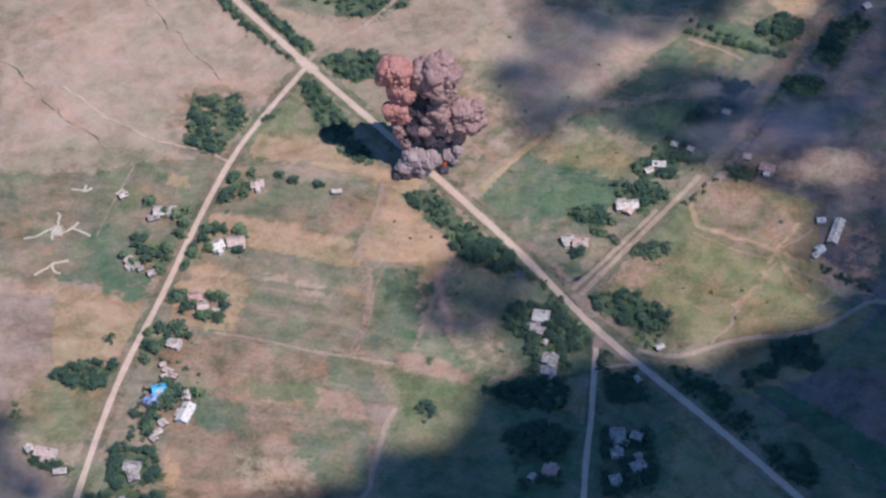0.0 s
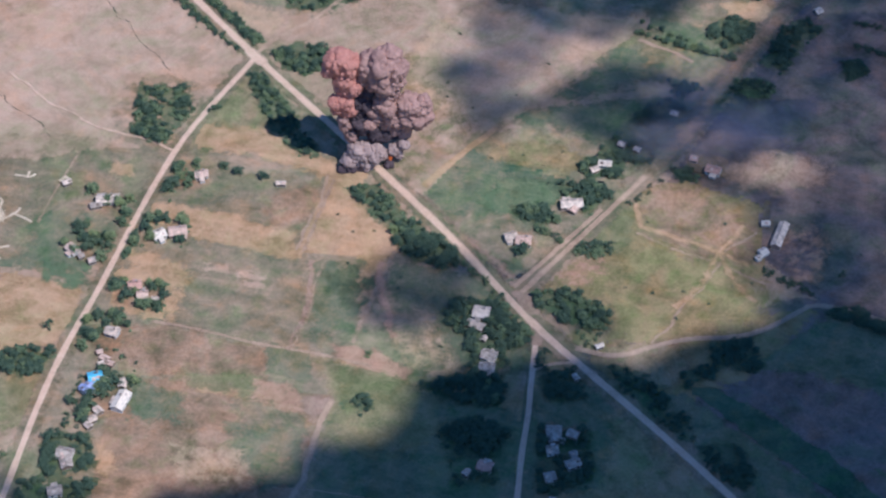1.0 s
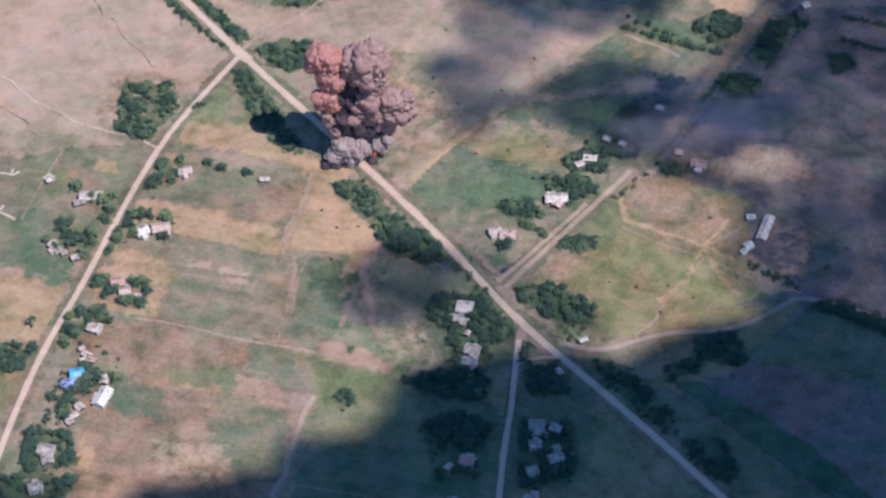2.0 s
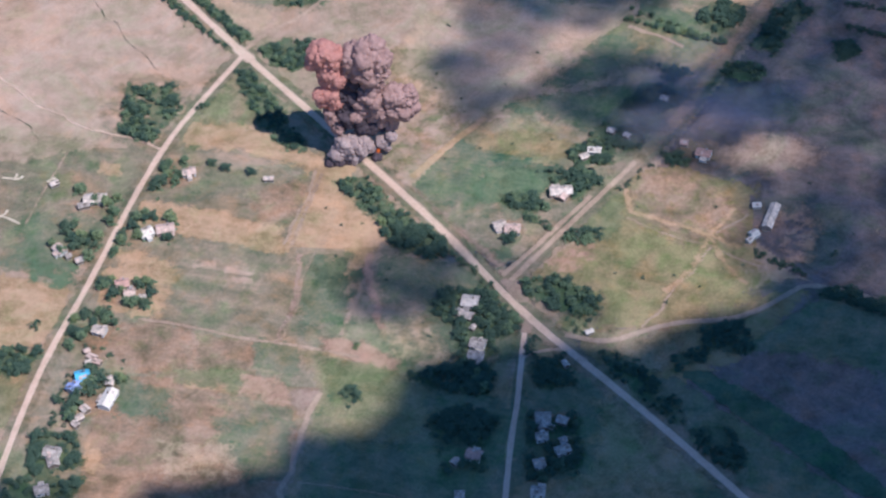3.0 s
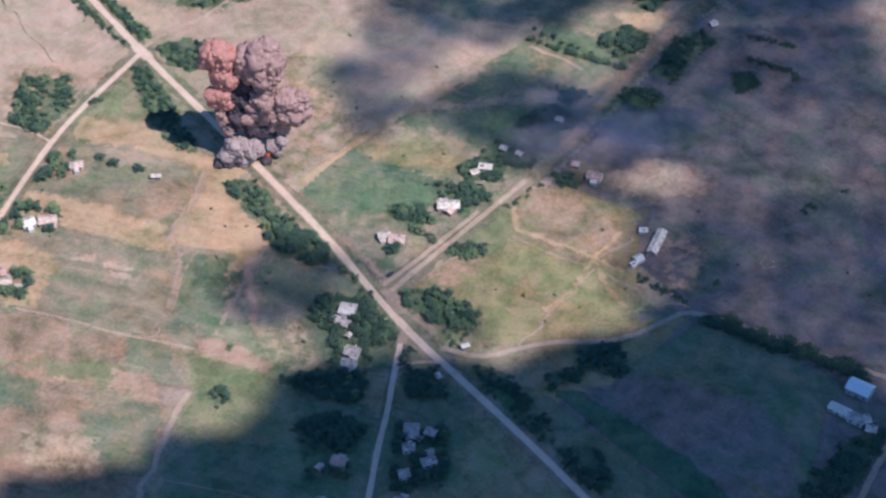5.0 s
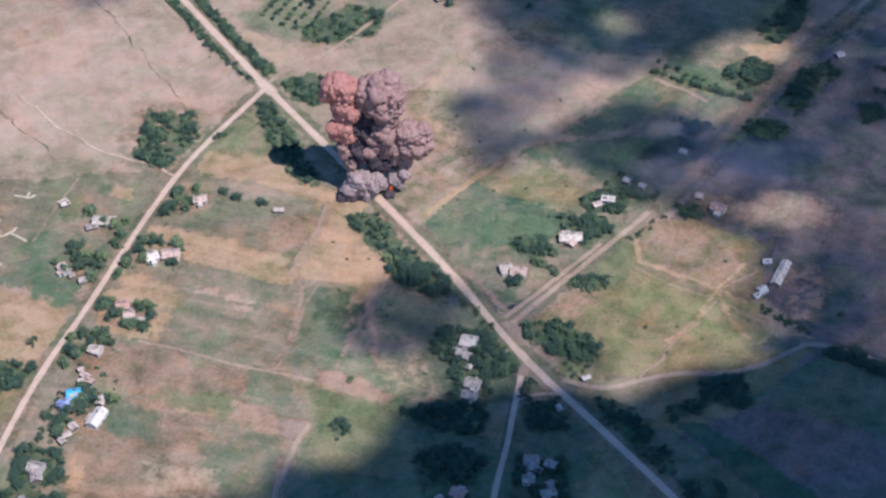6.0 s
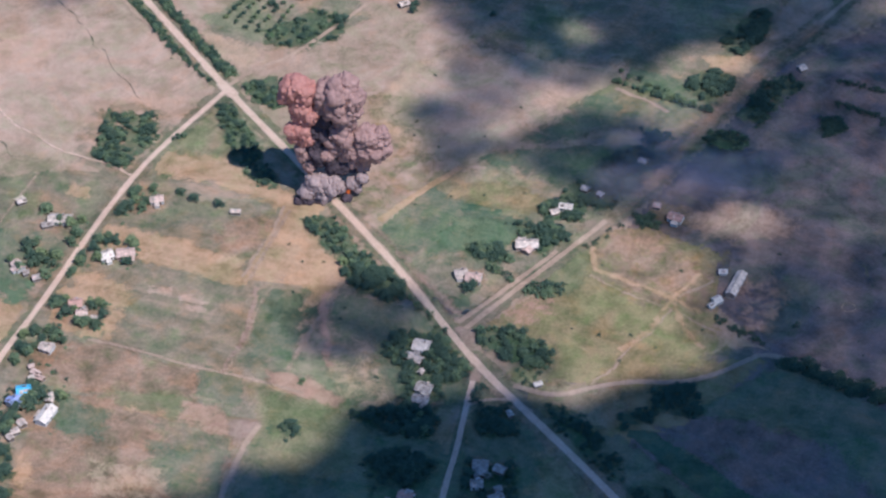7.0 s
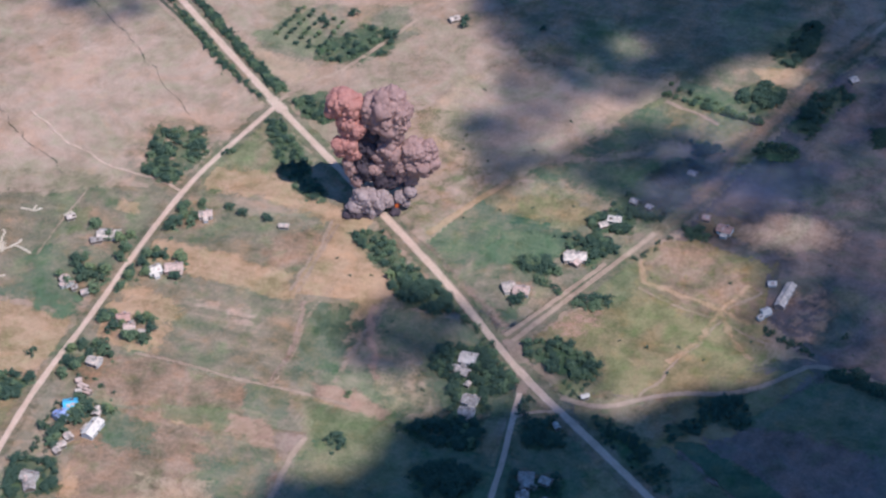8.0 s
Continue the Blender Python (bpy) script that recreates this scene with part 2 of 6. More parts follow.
def lay_fields():
    """Lays all patches on one fine grid, the uppermost first: each thins out over a ragged fringe, and nothing is laid where it is covered."""
    closed = np.zeros(LAID.shape, bool)
    for name, mat, label, fringe, strength, category, z, lo, hi, depth in sorted(FIELDS, key=lambda f: -f[6]):
        gx, gy = GX[lo[0]:hi[0], lo[1]:hi[1]], GY[lo[0]:hi[0], lo[1]:hi[1]]
        cover = np.clip(0.5 + depth / fringe, 0, 2 if strength >= 1 else strength)
        part_of = (slice(lo[0], hi[0] - 1), slice(lo[1], hi[1] - 1))
        four = [cover[:-1, :-1], cover[1:, :-1], cover[1:, 1:], cover[:-1, 1:]]
        solid = ~closed[part_of] & (LAID[part_of] >= 2) & (sum(four) > 2.0) & (strength >= 1 and category == "field")     # enough soft layers above: lay this one whole
        for da in (0, 1):
            for db in (0, 1):
                cover[da:cover.shape[0] - 1 + da, db:cover.shape[1] - 1 + db][solid] = 2
        full = np.minimum.reduce(four) >= 1.7
        keep = (np.maximum.reduce(four) > 0.1) & ~closed[part_of] & (full | (LAID[part_of] < (2 if category == "field" and strength >= 1 else 4)))
        closed[part_of] |= keep & full
        LAID[part_of] += keep & ~full
        if not keep.any():
            continue
        ids = np.arange(gx.size).reshape(gx.shape)
        quads = np.stack([ids[:-1, :-1], ids[1:, :-1], ids[1:, 1:], ids[:-1, 1:]], -1)[keep]
        used, quads = np.unique(quads, return_inverse=True)
        verts = np.stack([gx.ravel()[used], gy.ravel()[used], np.full(len(used), z)], -1)
        me = bpy.data.meshes.new(name)
        me.from_pydata(verts.tolist(), [], quads.reshape(-1, 4).tolist())
        me.attributes.new("cover", "FLOAT", "POINT").data.foreach_set("value", cover.ravel()[used].astype(np.float32))
        me.materials.append(M[mat])
        tagged(new(name, me), label, category, kind="structure")


def ribbon(name, pts, width, mat, label, crown=0.0, fringe=0.8, extend=(0, 0), rounds=2, category="road", strength=1.0):
    """A road, track or gully along a line: raised or sunk in the middle, with a soft fringe."""
    p = smooth_line(pts, rounds)
    if extend[0]:
        p.insert(0, p[0] + (p[0] - p[1]).normalized() * extend[0])
    if extend[1]:
        p.append(p[-1] + (p[-1] - p[-2]).normalized() * extend[1])
    p = resample(p, 5.0, False)
    bm = bmesh.new()
    lay = bm.verts.layers.float.new("cover")
    prof = [(-width / 2 - fringe, -0.3, 0.0), (-width / 2 + fringe * 0.4, 0.5, 1.0), (0, 1.0, 1.0), (width / 2 - fringe * 0.4, 0.5, 1.0), (width / 2 + fringe, -0.3, 0.0)]
    rows = []
    mine = np.zeros(LAID.shape, bool)
    reach = max(1, round((width / 2 + fringe) / CELL))
    for q in p:
        a, b = int((q.x - SPAN[0]) / CELL), int((q.y - SPAN[1]) / CELL)
        mine[max(0, a - reach):max(0, a + reach + 1), max(0, b - reach):max(0, b + reach + 1)] = True
    LAID[mine] += 1
    z = lift("road", mine)
    for k, q in enumerate(p):
        t = (p[min(k + 1, len(p) - 1)] - p[max(k - 1, 0)]).normalized()
        nrm = Vector((-t.y, t.x))
        wide = 1 + 0.18 * noise.noise((q.x * 0.07, q.y * 0.07, 3.1))
        row = []
        for off, h, c in prof:
            v = bm.verts.new((q.x + nrm.x * off * wide, q.y + nrm.y * off * wide, z + crown * max(h, 0)))
            v[lay] = c * strength
            row.append(v)
        rows.append(row)
    for a, b in zip(rows, rows[1:]):
        for j in range(4):
            bm.faces.new((a[j + 1], a[j], b[j], b[j + 1]))
    return tagged(part(name, bm, M[mat]), label, category, kind="structure")


# ---------------------------------------------------------------- ground
bm = bmesh.new()
bmesh.ops.create_grid(bm, x_segments=60, y_segments=60, size=4000)
tagged(part("ground", bm, M["steppe"]), "wide dry pinkish-tan steppe grassland reaching the horizon", "ground", kind="structure")

# broad fields, then smaller patches
field("field_base_south", [(-168, 182.5), (0.9, -5.8), (86.7, -80.7)] + [(60, -300), (-260, -300)] + [(-246.4, -119.8), (-211.9, 47), (-193.6, 119.2), (-171.4, 178.2)], "greygreen", "wide patchy fallow between the roads", 14)
field("field_base_east", [(-1.9, 4.5), (18.8, -8.7), (133.6, 37.2), (199, 12.9)] + [(420, 60), (420, -300), (100, -300)] + [(106.3, -106.9), (52.4, -49.6)], "umber", "wide dull ground along the main road", 14)
field("field_base_east_grass", [(29.7, -7.6), (75.2, 2.6), (136.6, 31.6), (114.2, -14.2), (78.1, -36.2), (48.5, -35.5), (28.1, -19)], "straw", "olive rough grass below the dirt track", 14)
field("field_base_lane", [(-1.4, 0.8), (20.4, -23.5), (52.4, -49.6), (106.3, -106.9), (-0.9, -117.7), (-1.3, -47.7)], "green", "overgrown green ground beside the lane", 14)
field("field_base_rail", [(-66.8, 91), (-37.6, 136.9), (1.6, 158.4), (49.1, 158.5), (64.8, 146.7), (26.9, 79.1), (-10.5, 31)], "greygreen", "patchy fallow between main and dirt road", 16)
field("field_base_far", [(53.6, 102.5), (124.5, 258.6), (175.8, 302.9)] + [(420, 420), (420, 60)] + [(199, 12.9), (136.4, 35.5), (107.4, 62.4)], "umber", "wide dull fallow beyond the dirt road", 26)
field("field_west", [(-338.6, 185), (-269.2, 238.7), (-213.6, 241.7), (-173.3, 191.8), (-199.1, 156.3), (-231.8, 112.6), (-254.3, 120), (-322.9, 111.6)], "stubble", "large pinkish dry stubble field above the village road")
field("field_gullies", [(-331.5, 96), (-276.1, 97.5), (-242.8, 109.4), (-198.7, 116), (-209.8, 30.3), (-252.7, 25.8), (-310.3, 36.3)], "sage", "grey-green fallow behind the village houses", 15)
field("field_meadow", [(-292.9, 54.3), (-235, 61.9), (-216.1, 54.9), (-229.5, 14.1), (-274.4, 21.1)], "green", "green meadow behind village houses", 22)
field("field_tan", [(-319.7, 14.4), (-273.6, 17.2), (-227.1, 8.4), (-244.6, -36.6), (-275.7, -57.2), (-304.2, -55.3)], "tan", "tan mown field beside the village road", 11)
field("field_yard", [(-285.1, -39.2), (-232, -35.8), (-244.6, -87.6), (-282.2, -79.4), (-297.9, -58.6)], "olive", "olive grass around a thicket by the road", 15)
field("field_triangle", [(-173.3, 180.4), (-192.8, 134.5), (-191.2, 93.7), (-149.2, 79.5), (-118.7, 95.9), (-139.8, 122.3), (-158.7, 151.9)], "olive", "pale olive grass between the two roads", 11)
field("field_strip", [(-191.3, 134.6), (-155.5, 127.9), (-114, 106.7), (-121.7, 95.7), (-153, 108.7), (-190.2, 117.2)], "tan", "tan strip of dry grass between the roads", 11)
field("field_fallow", [(-200.6, 105.9), (-151.3, 96.1), (-118.5, 93.8), (-122.1, 50.5), (-158.1, 58.4), (-201.6, 74.3)], "sage", "grey-green fallow plot with lone trees", 11)
field("field_plot", [(-204.2, 72), (-158.3, 60.4), (-121.7, 46.5), (-123.6, 38.4), (-167.9, 45.7), (-208.1, 59.4)], "tan", "tan strip of dry grass between plots", 11)
field("field_dry", [(-117.2, 108.7), (-95.9, 103.6), (-102.9, 86.4), (-80.1, 63.1), (-86.7, 42.7), (-124.3, 44.3), (-119.5, 77.1)], "tan", "yellowish dry grass below the road", 11)
field("field_long", [(-207.6, 47.3), (-162.2, 46), (-117.6, 36.8), (-114.9, -9.6), (-113.1, -24.5), (-182.6, -10), (-213.7, 22.9)], "sage", "long grey-green fallow plot", 11)
field("field_bare", [(-214.1, 24.9), (-188, 24.5), (-182.9, -8.2), (-212, -4.3)], "tan", "bare tan yard ground beside houses", 15)
field("field_middle", [(-117.6, 36.8), (-78.1, 43.2), (-45.8, 33.3), (-45.4, -5.1), (-57.2, -28.3), (-113.1, -24.5)], "greygreen", "grey-green pasture with worn tracks", 15)
field("field_swath", [(-115.2, 40.9), (-91.5, 34.4), (-85.3, -11.4), (-109.3, -9.2)], "green", "patch of green grass in the pasture", 19)
field("field_swathe", [(-49.3, 41), (-28, 22.7), (-43.9, 10.2), (-71.8, 8.4), (-77.7, 39.2)], "green", "green roadside grass below the tree belt", 19)
field("field_shed", [(-201.7, -15.1), (-130.2, -21.8), (-125.8, -45.6), (-163.6, -42.5), (-196.2, -48.3)], "brown", "pinkish-brown ploughed plot", 11)
field("field_square", [(-129.6, -19.9), (-107.6, -24.1), (-104.8, -43.1), (-128.1, -38.4)], "green", "small green square of crops", 6)
field("field_clay", [(-99.5, -21.7), (-65.6, -27), (-67.7, -34.5), (-90, -32.3)], "brown", "bare reddish-brown clay strip", 11)
field("field_south", [(-196.5, -46.5), (-131.9, -51.5), (-92.9, -56.2), (-100.9, -81.6), (-103.5, -126.4), (-198.3, -132.8), (-199, -81)], "brown", "brown dry ploughed field", 11)
field("field_south_green", [(-190.1, -51.6), (-164.2, -57.2), (-164.8, -71.6), (-189.3, -73.2)], "green", "green patch at the field's edge", 19)
field("field_south_strip", [(-142.4, -55.8), (-102.9, -64), (-104.1, -99.2), (-125, -104), (-134.5, -73.2)], "sage", "grey-green weedy part of the field", 22)
field("field_wedge", [(-111.2, -49.4), (-91.4, -49.5), (-100, -70.2)], "brown", "bare wedge of reddish trodden soil", 4)
field("field_park", [(-104.8, -23.9), (-45.6, -34.9), (-8.4, -17.8), (-2.4, -46.6), (0.9, -119.2), (-100.9, -126.2), (-92.9, -56.2)], "olive", "olive-green pasture below the plots", 15)
field("field_park_green", [(-87.8, -52.2), (-39.5, -41.8), (-3.3, -53.9), (0.9, -119.2), (-95.7, -125.8), (-92.8, -81)], "green", "green pasture below the plots", 30)
field("field_east_strip", [(2.6, -17.1), (27.4, -19.2), (101.8, -96.3), (71, -114.5), (4.8, -119)], "olive", "dull brown and green ground between the roads", 19)
field("field_east_plots", [(2.8, -20.7), (24.7, -19.3), (42.1, -43.7), (38.9, -93), (5.1, -102.8)], "green", "overgrown green house plots", 26)
field("field_top", [(-44.4, 143.1), (7.9, 141.7), (6.9, 105.5), (-46, 125.7)], "olive", "yellow-olive pasture above the green field", 15)
field("field_green", [(-46.2, 127.8), (3.8, 109.5), (-3, 76), (-14.7, 35.3), (-65.4, 92.8)], "green", "green field between road and houses", 9)
field("field_lush", [(-23.1, 116.3), (6.7, 109.6), (1.9, 90.6), (-21, 85.1), (-33.3, 94.7)], "lush", "lush green grass beside the house plot", 22)
field("field_lit", [(44.7, 105.9), (67.1, 114.4), (105.4, 99.1), (110.8, 50.7), (109.9, 15.5), (75.4, 0.7), (34.7, -3.3), (-1.7, 27.9), (28.1, 66.9)], "straw", "yellow-olive pasture beside the dirt road", 32)
field("field_lit_tan", [(58.7, 111.5), (102.7, 96.8), (104.4, 66.2), (90.7, 60.8), (64.3, 74.5)], "straw", "dry straw-coloured part of the pasture", 26)
field("field_lit_bottom", [(34.7, -3.3), (70, 0.2), (76.7, -17.9), (61.2, -26.9), (35.8, -14.5)], "brown", "dry brown grass beside the track", 15)
field("field_barn", [(99.7, 130.2), (145.6, 136.6), (234.3, 136.1), (272, 111.8), (272, 1.4), (202.2, 12.3), (146.5, 35.5), (114.1, 60.8), (125.8, 91.2)], "umber", "wide dull brown fallow beyond the barn", 15)
field("field_north", [(-38.9, 155.1), (50.9, 176.9), (84.1, 172.5), (59.5, 124.5), (42.3, 122.1), (10.3, 144)], "green", "green pasture strip along the dirt road", 15)
field("field_north_tan", [(-92.2, 184.6), (-74.6, 225.5), (-52.6, 243.4), (40.8, 241.8), (20.5, 205.3), (-36.8, 141.9), (-72.6, 159.5)], "peach", "peach-tan dry field beyond the road", 15)
field("field_orchard", [(25.4, 215.5), (41.8, 232.2), (93.5, 201.5), (79.9, 185.6), (12.7, 194.7)], "olive", "olive grass below the orchard rows", 15)
field("field_orchard_green", [(40.8, 241.8), (64.1, 254.9), (92, 254), (106.9, 222.2), (90.5, 201), (48.9, 223.6)], "green", "green grass around the orchard", 15)
field("field_far_green", [(-60.4, 269), (-65.2, 310.9), (3.9, 320.7), (46.5, 243.7), (22.5, 240.2), (-34.1, 246)], "greygreen", "grey-green field beyond the tan field", 22)
field("field_far_north", [(-56.5, 334.1), (120.9, 348.1), (113.5, 268.5), (81.1, 233.9), (40.5, 242.8), (-4.4, 292.8)], "sage", "grey sage fallow beyond the orchard", 22)
field("field_corner", [(-197.1, 249.3), (-169, 279.9), (-118.6, 287.1), (-106.8, 262.3), (-137, 227), (-168.3, 225), (-186.9, 235.1)], "greygreen", "green orchard ground beyond the crossing", 11)
field("field_orchard_tan", [(79.9, 256.1), (105, 263.2), (113.5, 254.4), (103.2, 238.1), (86, 243.5)], "tan", "tan dry clearing beside the dirt road", 10)
field("field_corner_tan", [(-197.5, 238.8), (-176.3, 231.5), (-156, 226.8), (-164, 207.9), (-178.7, 215.8)], "peach", "tan dry corner at the crossing", 11)
field("field_far_east", [(114.4, 242.5), (232, 259.1), (272, 240.8), (272, 141.4), (145.3, 141), (92.4, 146.7)], "umber", "dull brown fallow with thickets", 19)
field("field_dark", [(109.2, -10.1), (145.6, 28.7), (213.6, -6.7), (203.8, -30.1), (196.2, -97.6), (173.4, -100.8), (103.6, -36.9)], "green", "broad green crop field", 9)
field("field_plum", [(109.5, -13.8), (133.7, -14.2), (177.2, -26.6), (194.2, -53), (174.5, -73.3), (142.2, -56.7), (108.8, -36.1)], "umber", "bare brown swath in the crop field", 15)
field("field_band", [(76.1, -29.7), (89.3, -27.8), (158.9, -72), (178.5, -100.1), (163.3, -102.2), (114, -64.2)], "lush", "narrow dark-green crop strip", 6)
field("field_band_brown", [(89, -24.2), (102.6, -26), (152.8, -58.8), (193.6, -98), (178.5, -100.1), (142.7, -63.7)], "umber", "narrow fallow strip beside the crops", 6)
field("field_roadside", [(47, -33.7), (76.5, -33.3), (158.3, -102.9), (110.3, -109.6)], "green", "overgrown green ground along the road", 11)

field("yard_a", [(-239.6, 70.7), (-224.2, 67.5), (-226.3, 62.4), (-236.9, 63.9)], "brown", "bare trodden earth yard round a house", 10, 0.75, category="yard")
field("yard_b", [(-203.1, 55.7), (-183, 58.9), (-180.1, 49), (-199.8, 44.5)], "brown", "bare trodden earth yard round a house", 10, 0.75, category="yard")
field("yard_c", [(-198.6, 93.3), (-178.6, 99.5), (-176.7, 86.2), (-191.3, 84.5)], "brown", "bare trodden earth yard round a house", 10, 0.75, category="yard")
field("yard_d", [(-244.2, 39), (-224.4, 34.2), (-224.4, 26.2), (-239.9, 31.2)], "brown", "bare trodden earth yard round a house", 10, 0.75, category="yard")
field("yard_e", [(-209.9, 17.3), (-187.9, 14.7), (-185.2, -2.6), (-209.8, -0.3)], "brown", "bare trodden earth yard round a house", 10, 0.75, category="yard")
field("yard_f", [(-217.1, -16), (-202, -13.2), (-198, -37.4), (-208.6, -41)], "brown", "bare trodden earth yard round a house", 10, 0.75, category="yard")
field("yard_g", [(-217.5, -46), (-192, -48.1), (-186.6, -73.1), (-213.2, -78.4)], "brown", "bare trodden earth yard round a house", 10, 0.75, category="yard")
field("yard_h", [(-220.5, -91.3), (-208, -92.2), (-207, -106.1), (-217.7, -106.8)], "brown", "bare trodden earth yard round a house", 10, 0.75, category="yard")
field("yard_i", [(-37.5, 18.3), (-19.1, 17.5), (-19.1, -3.5), (-34.6, -0.7)], "brown", "bare trodden earth yard round a house", 10, 0.75, category="yard")
field("yard_j", [(-29.6, -11.7), (-14.4, -10.7), (-13.1, -29.1), (-29.5, -30.2)], "brown", "bare trodden earth yard round a house", 10, 0.75, category="yard")
field("yard_k", [(-23.4, 68), (-7.9, 70.8), (-5.3, 59.6), (-19.3, 58.2)], "brown", "bare trodden earth yard round a house", 10, 0.75, category="yard")
field("yard_l", [(2.3, 95.5), (17.8, 99.1), (19.1, 86.6), (6.5, 83.3)], "brown", "bare trodden earth yard round a house", 10, 0.75, category="yard")
field("yard_m", [(7.8, -58.5), (29.2, -57.1), (30.9, -91.9), (9.9, -95)], "brown", "bare trodden earth yard round a house", 10, 0.75, category="yard")
field("yard_n", [(65.5, 135.8), (89.1, 131.6), (89.9, 118.7), (69.5, 121.1)], "brown", "bare trodden earth yard round a house", 10, 0.75, category="yard")
field("mound_clearing", [(18, 4.6), (34.7, 3.7), (38.1, -12.9), (27, -9.9), (15.5, -1.3)], "olive", "bare earth clearing beside the main road", 12)
field("field_pale_a", [(-170.4, 32.3), (-158.8, 32.3), (-156.7, 27.2), (-168.2, 27.3)], "stubble", "pale dry patch in the fallow plot", 7, 0.62)
field("field_pale_c", [(-148.8, 22.2), (-137.2, 21.4), (-137.6, 17.5), (-147.4, 18.4)], "stubble", "pale dry patch in the fallow plot", 7, 0.62)
field("field_pale_b", [(-154, 28.6), (-136.6, 27.7), (-136, 23), (-151.8, 23.6)], "stubble", "pale dry patch in the fallow plot", 7, 0.62)
for k, strip in enumerate(([(-201.4, 73), (-121.8, 47.7), (-123.4, 42), (-201.4, 65.6)], [(-96.5, -23.4), (-68.4, -27.2), (-69.1, -33.5), (-95.9, -28.9)], [(-160.4, -46), (-95.9, -53.5), (-95.2, -59.9), (-159.2, -54)], [(-98, 18.4), (-86.2, 44.3), (-77, 41.3), (-83.9, 4.2)], [(-189.6, 133.4), (-155.4, 126.6), (-129.8, 114.3), (-132, 107.8), (-160.4, 119), (-189.6, 122.9)], [(-270.4, 15.5), (-229.2, 12.1), (-228.2, 6.3), (-269.2, 9.6)])):
    field("dry_strip_%s" % "abcdef"[k], strip, "tan", "narrow streak of dry tan grass", 9, 0.8)

field("field_thicket_edge", [(-215.9, 169.8), (-192.7, 161.6), (-189.4, 141.4), (-202.1, 110.5), (-225.9, 119.1), (-237.2, 137.4), (-229.9, 163.1)], "greygreen", "grey-green grass round the roadside thicket", 24.4, 0.52)
field("field_garden_west", [(-247.8, 106.7), (-218.1, 108.3), (-203.3, 103.4), (-206.7, 82.9), (-210.7, 74.1), (-232.4, 78.6), (-247.7, 86.7)], "sage", "grey-green grass above the village houses", 14.8, 0.77)
field("field_garden_spot", [(-231.9, 100.2), (-220.0, 100.3), (-217.5, 91.8), (-227.6, 90.1)], "tan", "dry tan spot in grass", 10, 0.69)
field("field_mauve_west", [(-321.9, 24.2), (-303.0, 18.2), (-273.9, 11.4), (-268.1, -7.7), (-267.6, -34.3), (-277.0, -57.2), (-295.5, -94.4)], "mauve", "dull mauve bare field at the village edge", 30, 0.75)
field("field_green_patch_west", [(-252.0, 26.2), (-228.9, 23.6), (-224.1, 12.9), (-233.5, 7.6), (-247.1, 12.3)], "fresh", "green plot beside the village road", 11.6, 0.62)
field("field_yellow_green", [(-251.4, 90.2), (-242.7, 92.4), (-239.7, 78.3), (-247.0, 71.2)], "pasture", "yellow-green grass beside a hut", 14.8, 0.86)
field("field_olive_yard", [(-270.9, -53.1), (-235.5, -54.5), (-235.3, -85.1), (-265.4, -80.0)], "pasture", "yellow-olive rough grass by the village road", 21.2, 0.73)
field("field_gully_grey", [(-316.1, 80.0), (-283.3, 96.8), (-263.3, 94.6), (-262.8, 60.3), (-261.9, 31.9), (-285.5, 18.5), (-304.5, 25.3)], "sage", "grey fallow round the dug earthworks", 24.4, 0.77)
field("field_lens", [(-183.5, 133.3), (-162.8, 132.4), (-141.2, 128.8), (-123.7, 117.1), (-107.5, 105.5), (-119.2, 101.0), (-137.8, 109.4), (-159.9, 116.7), (-182.0, 119.2)], "tan", "tan lens of dry grass between the roads", 13.2, 0.86)
field("field_lens_green", [(-193.6, 113.0), (-159.3, 113.2), (-137.3, 106.4), (-119.8, 99.3), (-123.3, 93.8), (-156.1, 96.2), (-188.4, 102.1)], "greygreen", "grey-green strip below the dry lens", 13.2, 0.86)
field("field_dull", [(-146.4, 83.3), (-121.7, 93.1), (-117.8, 82.0), (-121.1, 67.0), (-127.2, 57.4), (-143.3, 61.8)], "brown", "dull brown corner of the fallow plot", 18, 0.73)
field("field_wedge_tan", [(-116.3, 101.3), (-105.4, 101.3), (-89.2, 85.7), (-77.5, 65.8), (-73.9, 53.0), (-79.6, 41.1), (-82.5, 28.9), (-92.0, 44.1), (-98.0, 46.0), (-111.2, 48.1), (-125.5, 46.1), (-121.9, 68.6), (-117.1, 83.3)], "tan", "bright tan dry grass below the tree belt", 10, 0.86)
field("field_strip_tan", [(-209.3, 74.2), (-189.7, 72.0), (-159.5, 67.5), (-144.0, 62.2), (-127.0, 57.8), (-124.7, 47.8), (-147.9, 51.9), (-171.9, 56.0), (-190.4, 58.6)], "tan", "tan strip of dry grass between plots", 11.6, 0.86)
field("field_yard_tan", [(-211.0, 37.9), (-187.8, 34.6), (-175.6, 25.6), (-176.4, 12.7), (-178.8, -11.0), (-183.5, -9.0), (-186.6, 12.6), (-203.2, 23.2)], "tan", "tan bare ground behind a house", 13.2, 0.77)
field("field_dark_green", [(-109.3, 31.3), (-96.3, 35.7), (-84.0, 29.5), (-83.7, 13.0), (-91.3, 4.5), (-101.5, 15.3)], "under", "dark green weedy patch in pasture", 16.4, 0.69)
field("field_clay_red", [(-98.3, -17.7), (-79.3, -19.0), (-57.6, -29.9), (-58.8, -38.2), (-77.2, -32.4), (-95.2, -26.5)], "clay", "bare reddish clay strip", 10, 0.86)
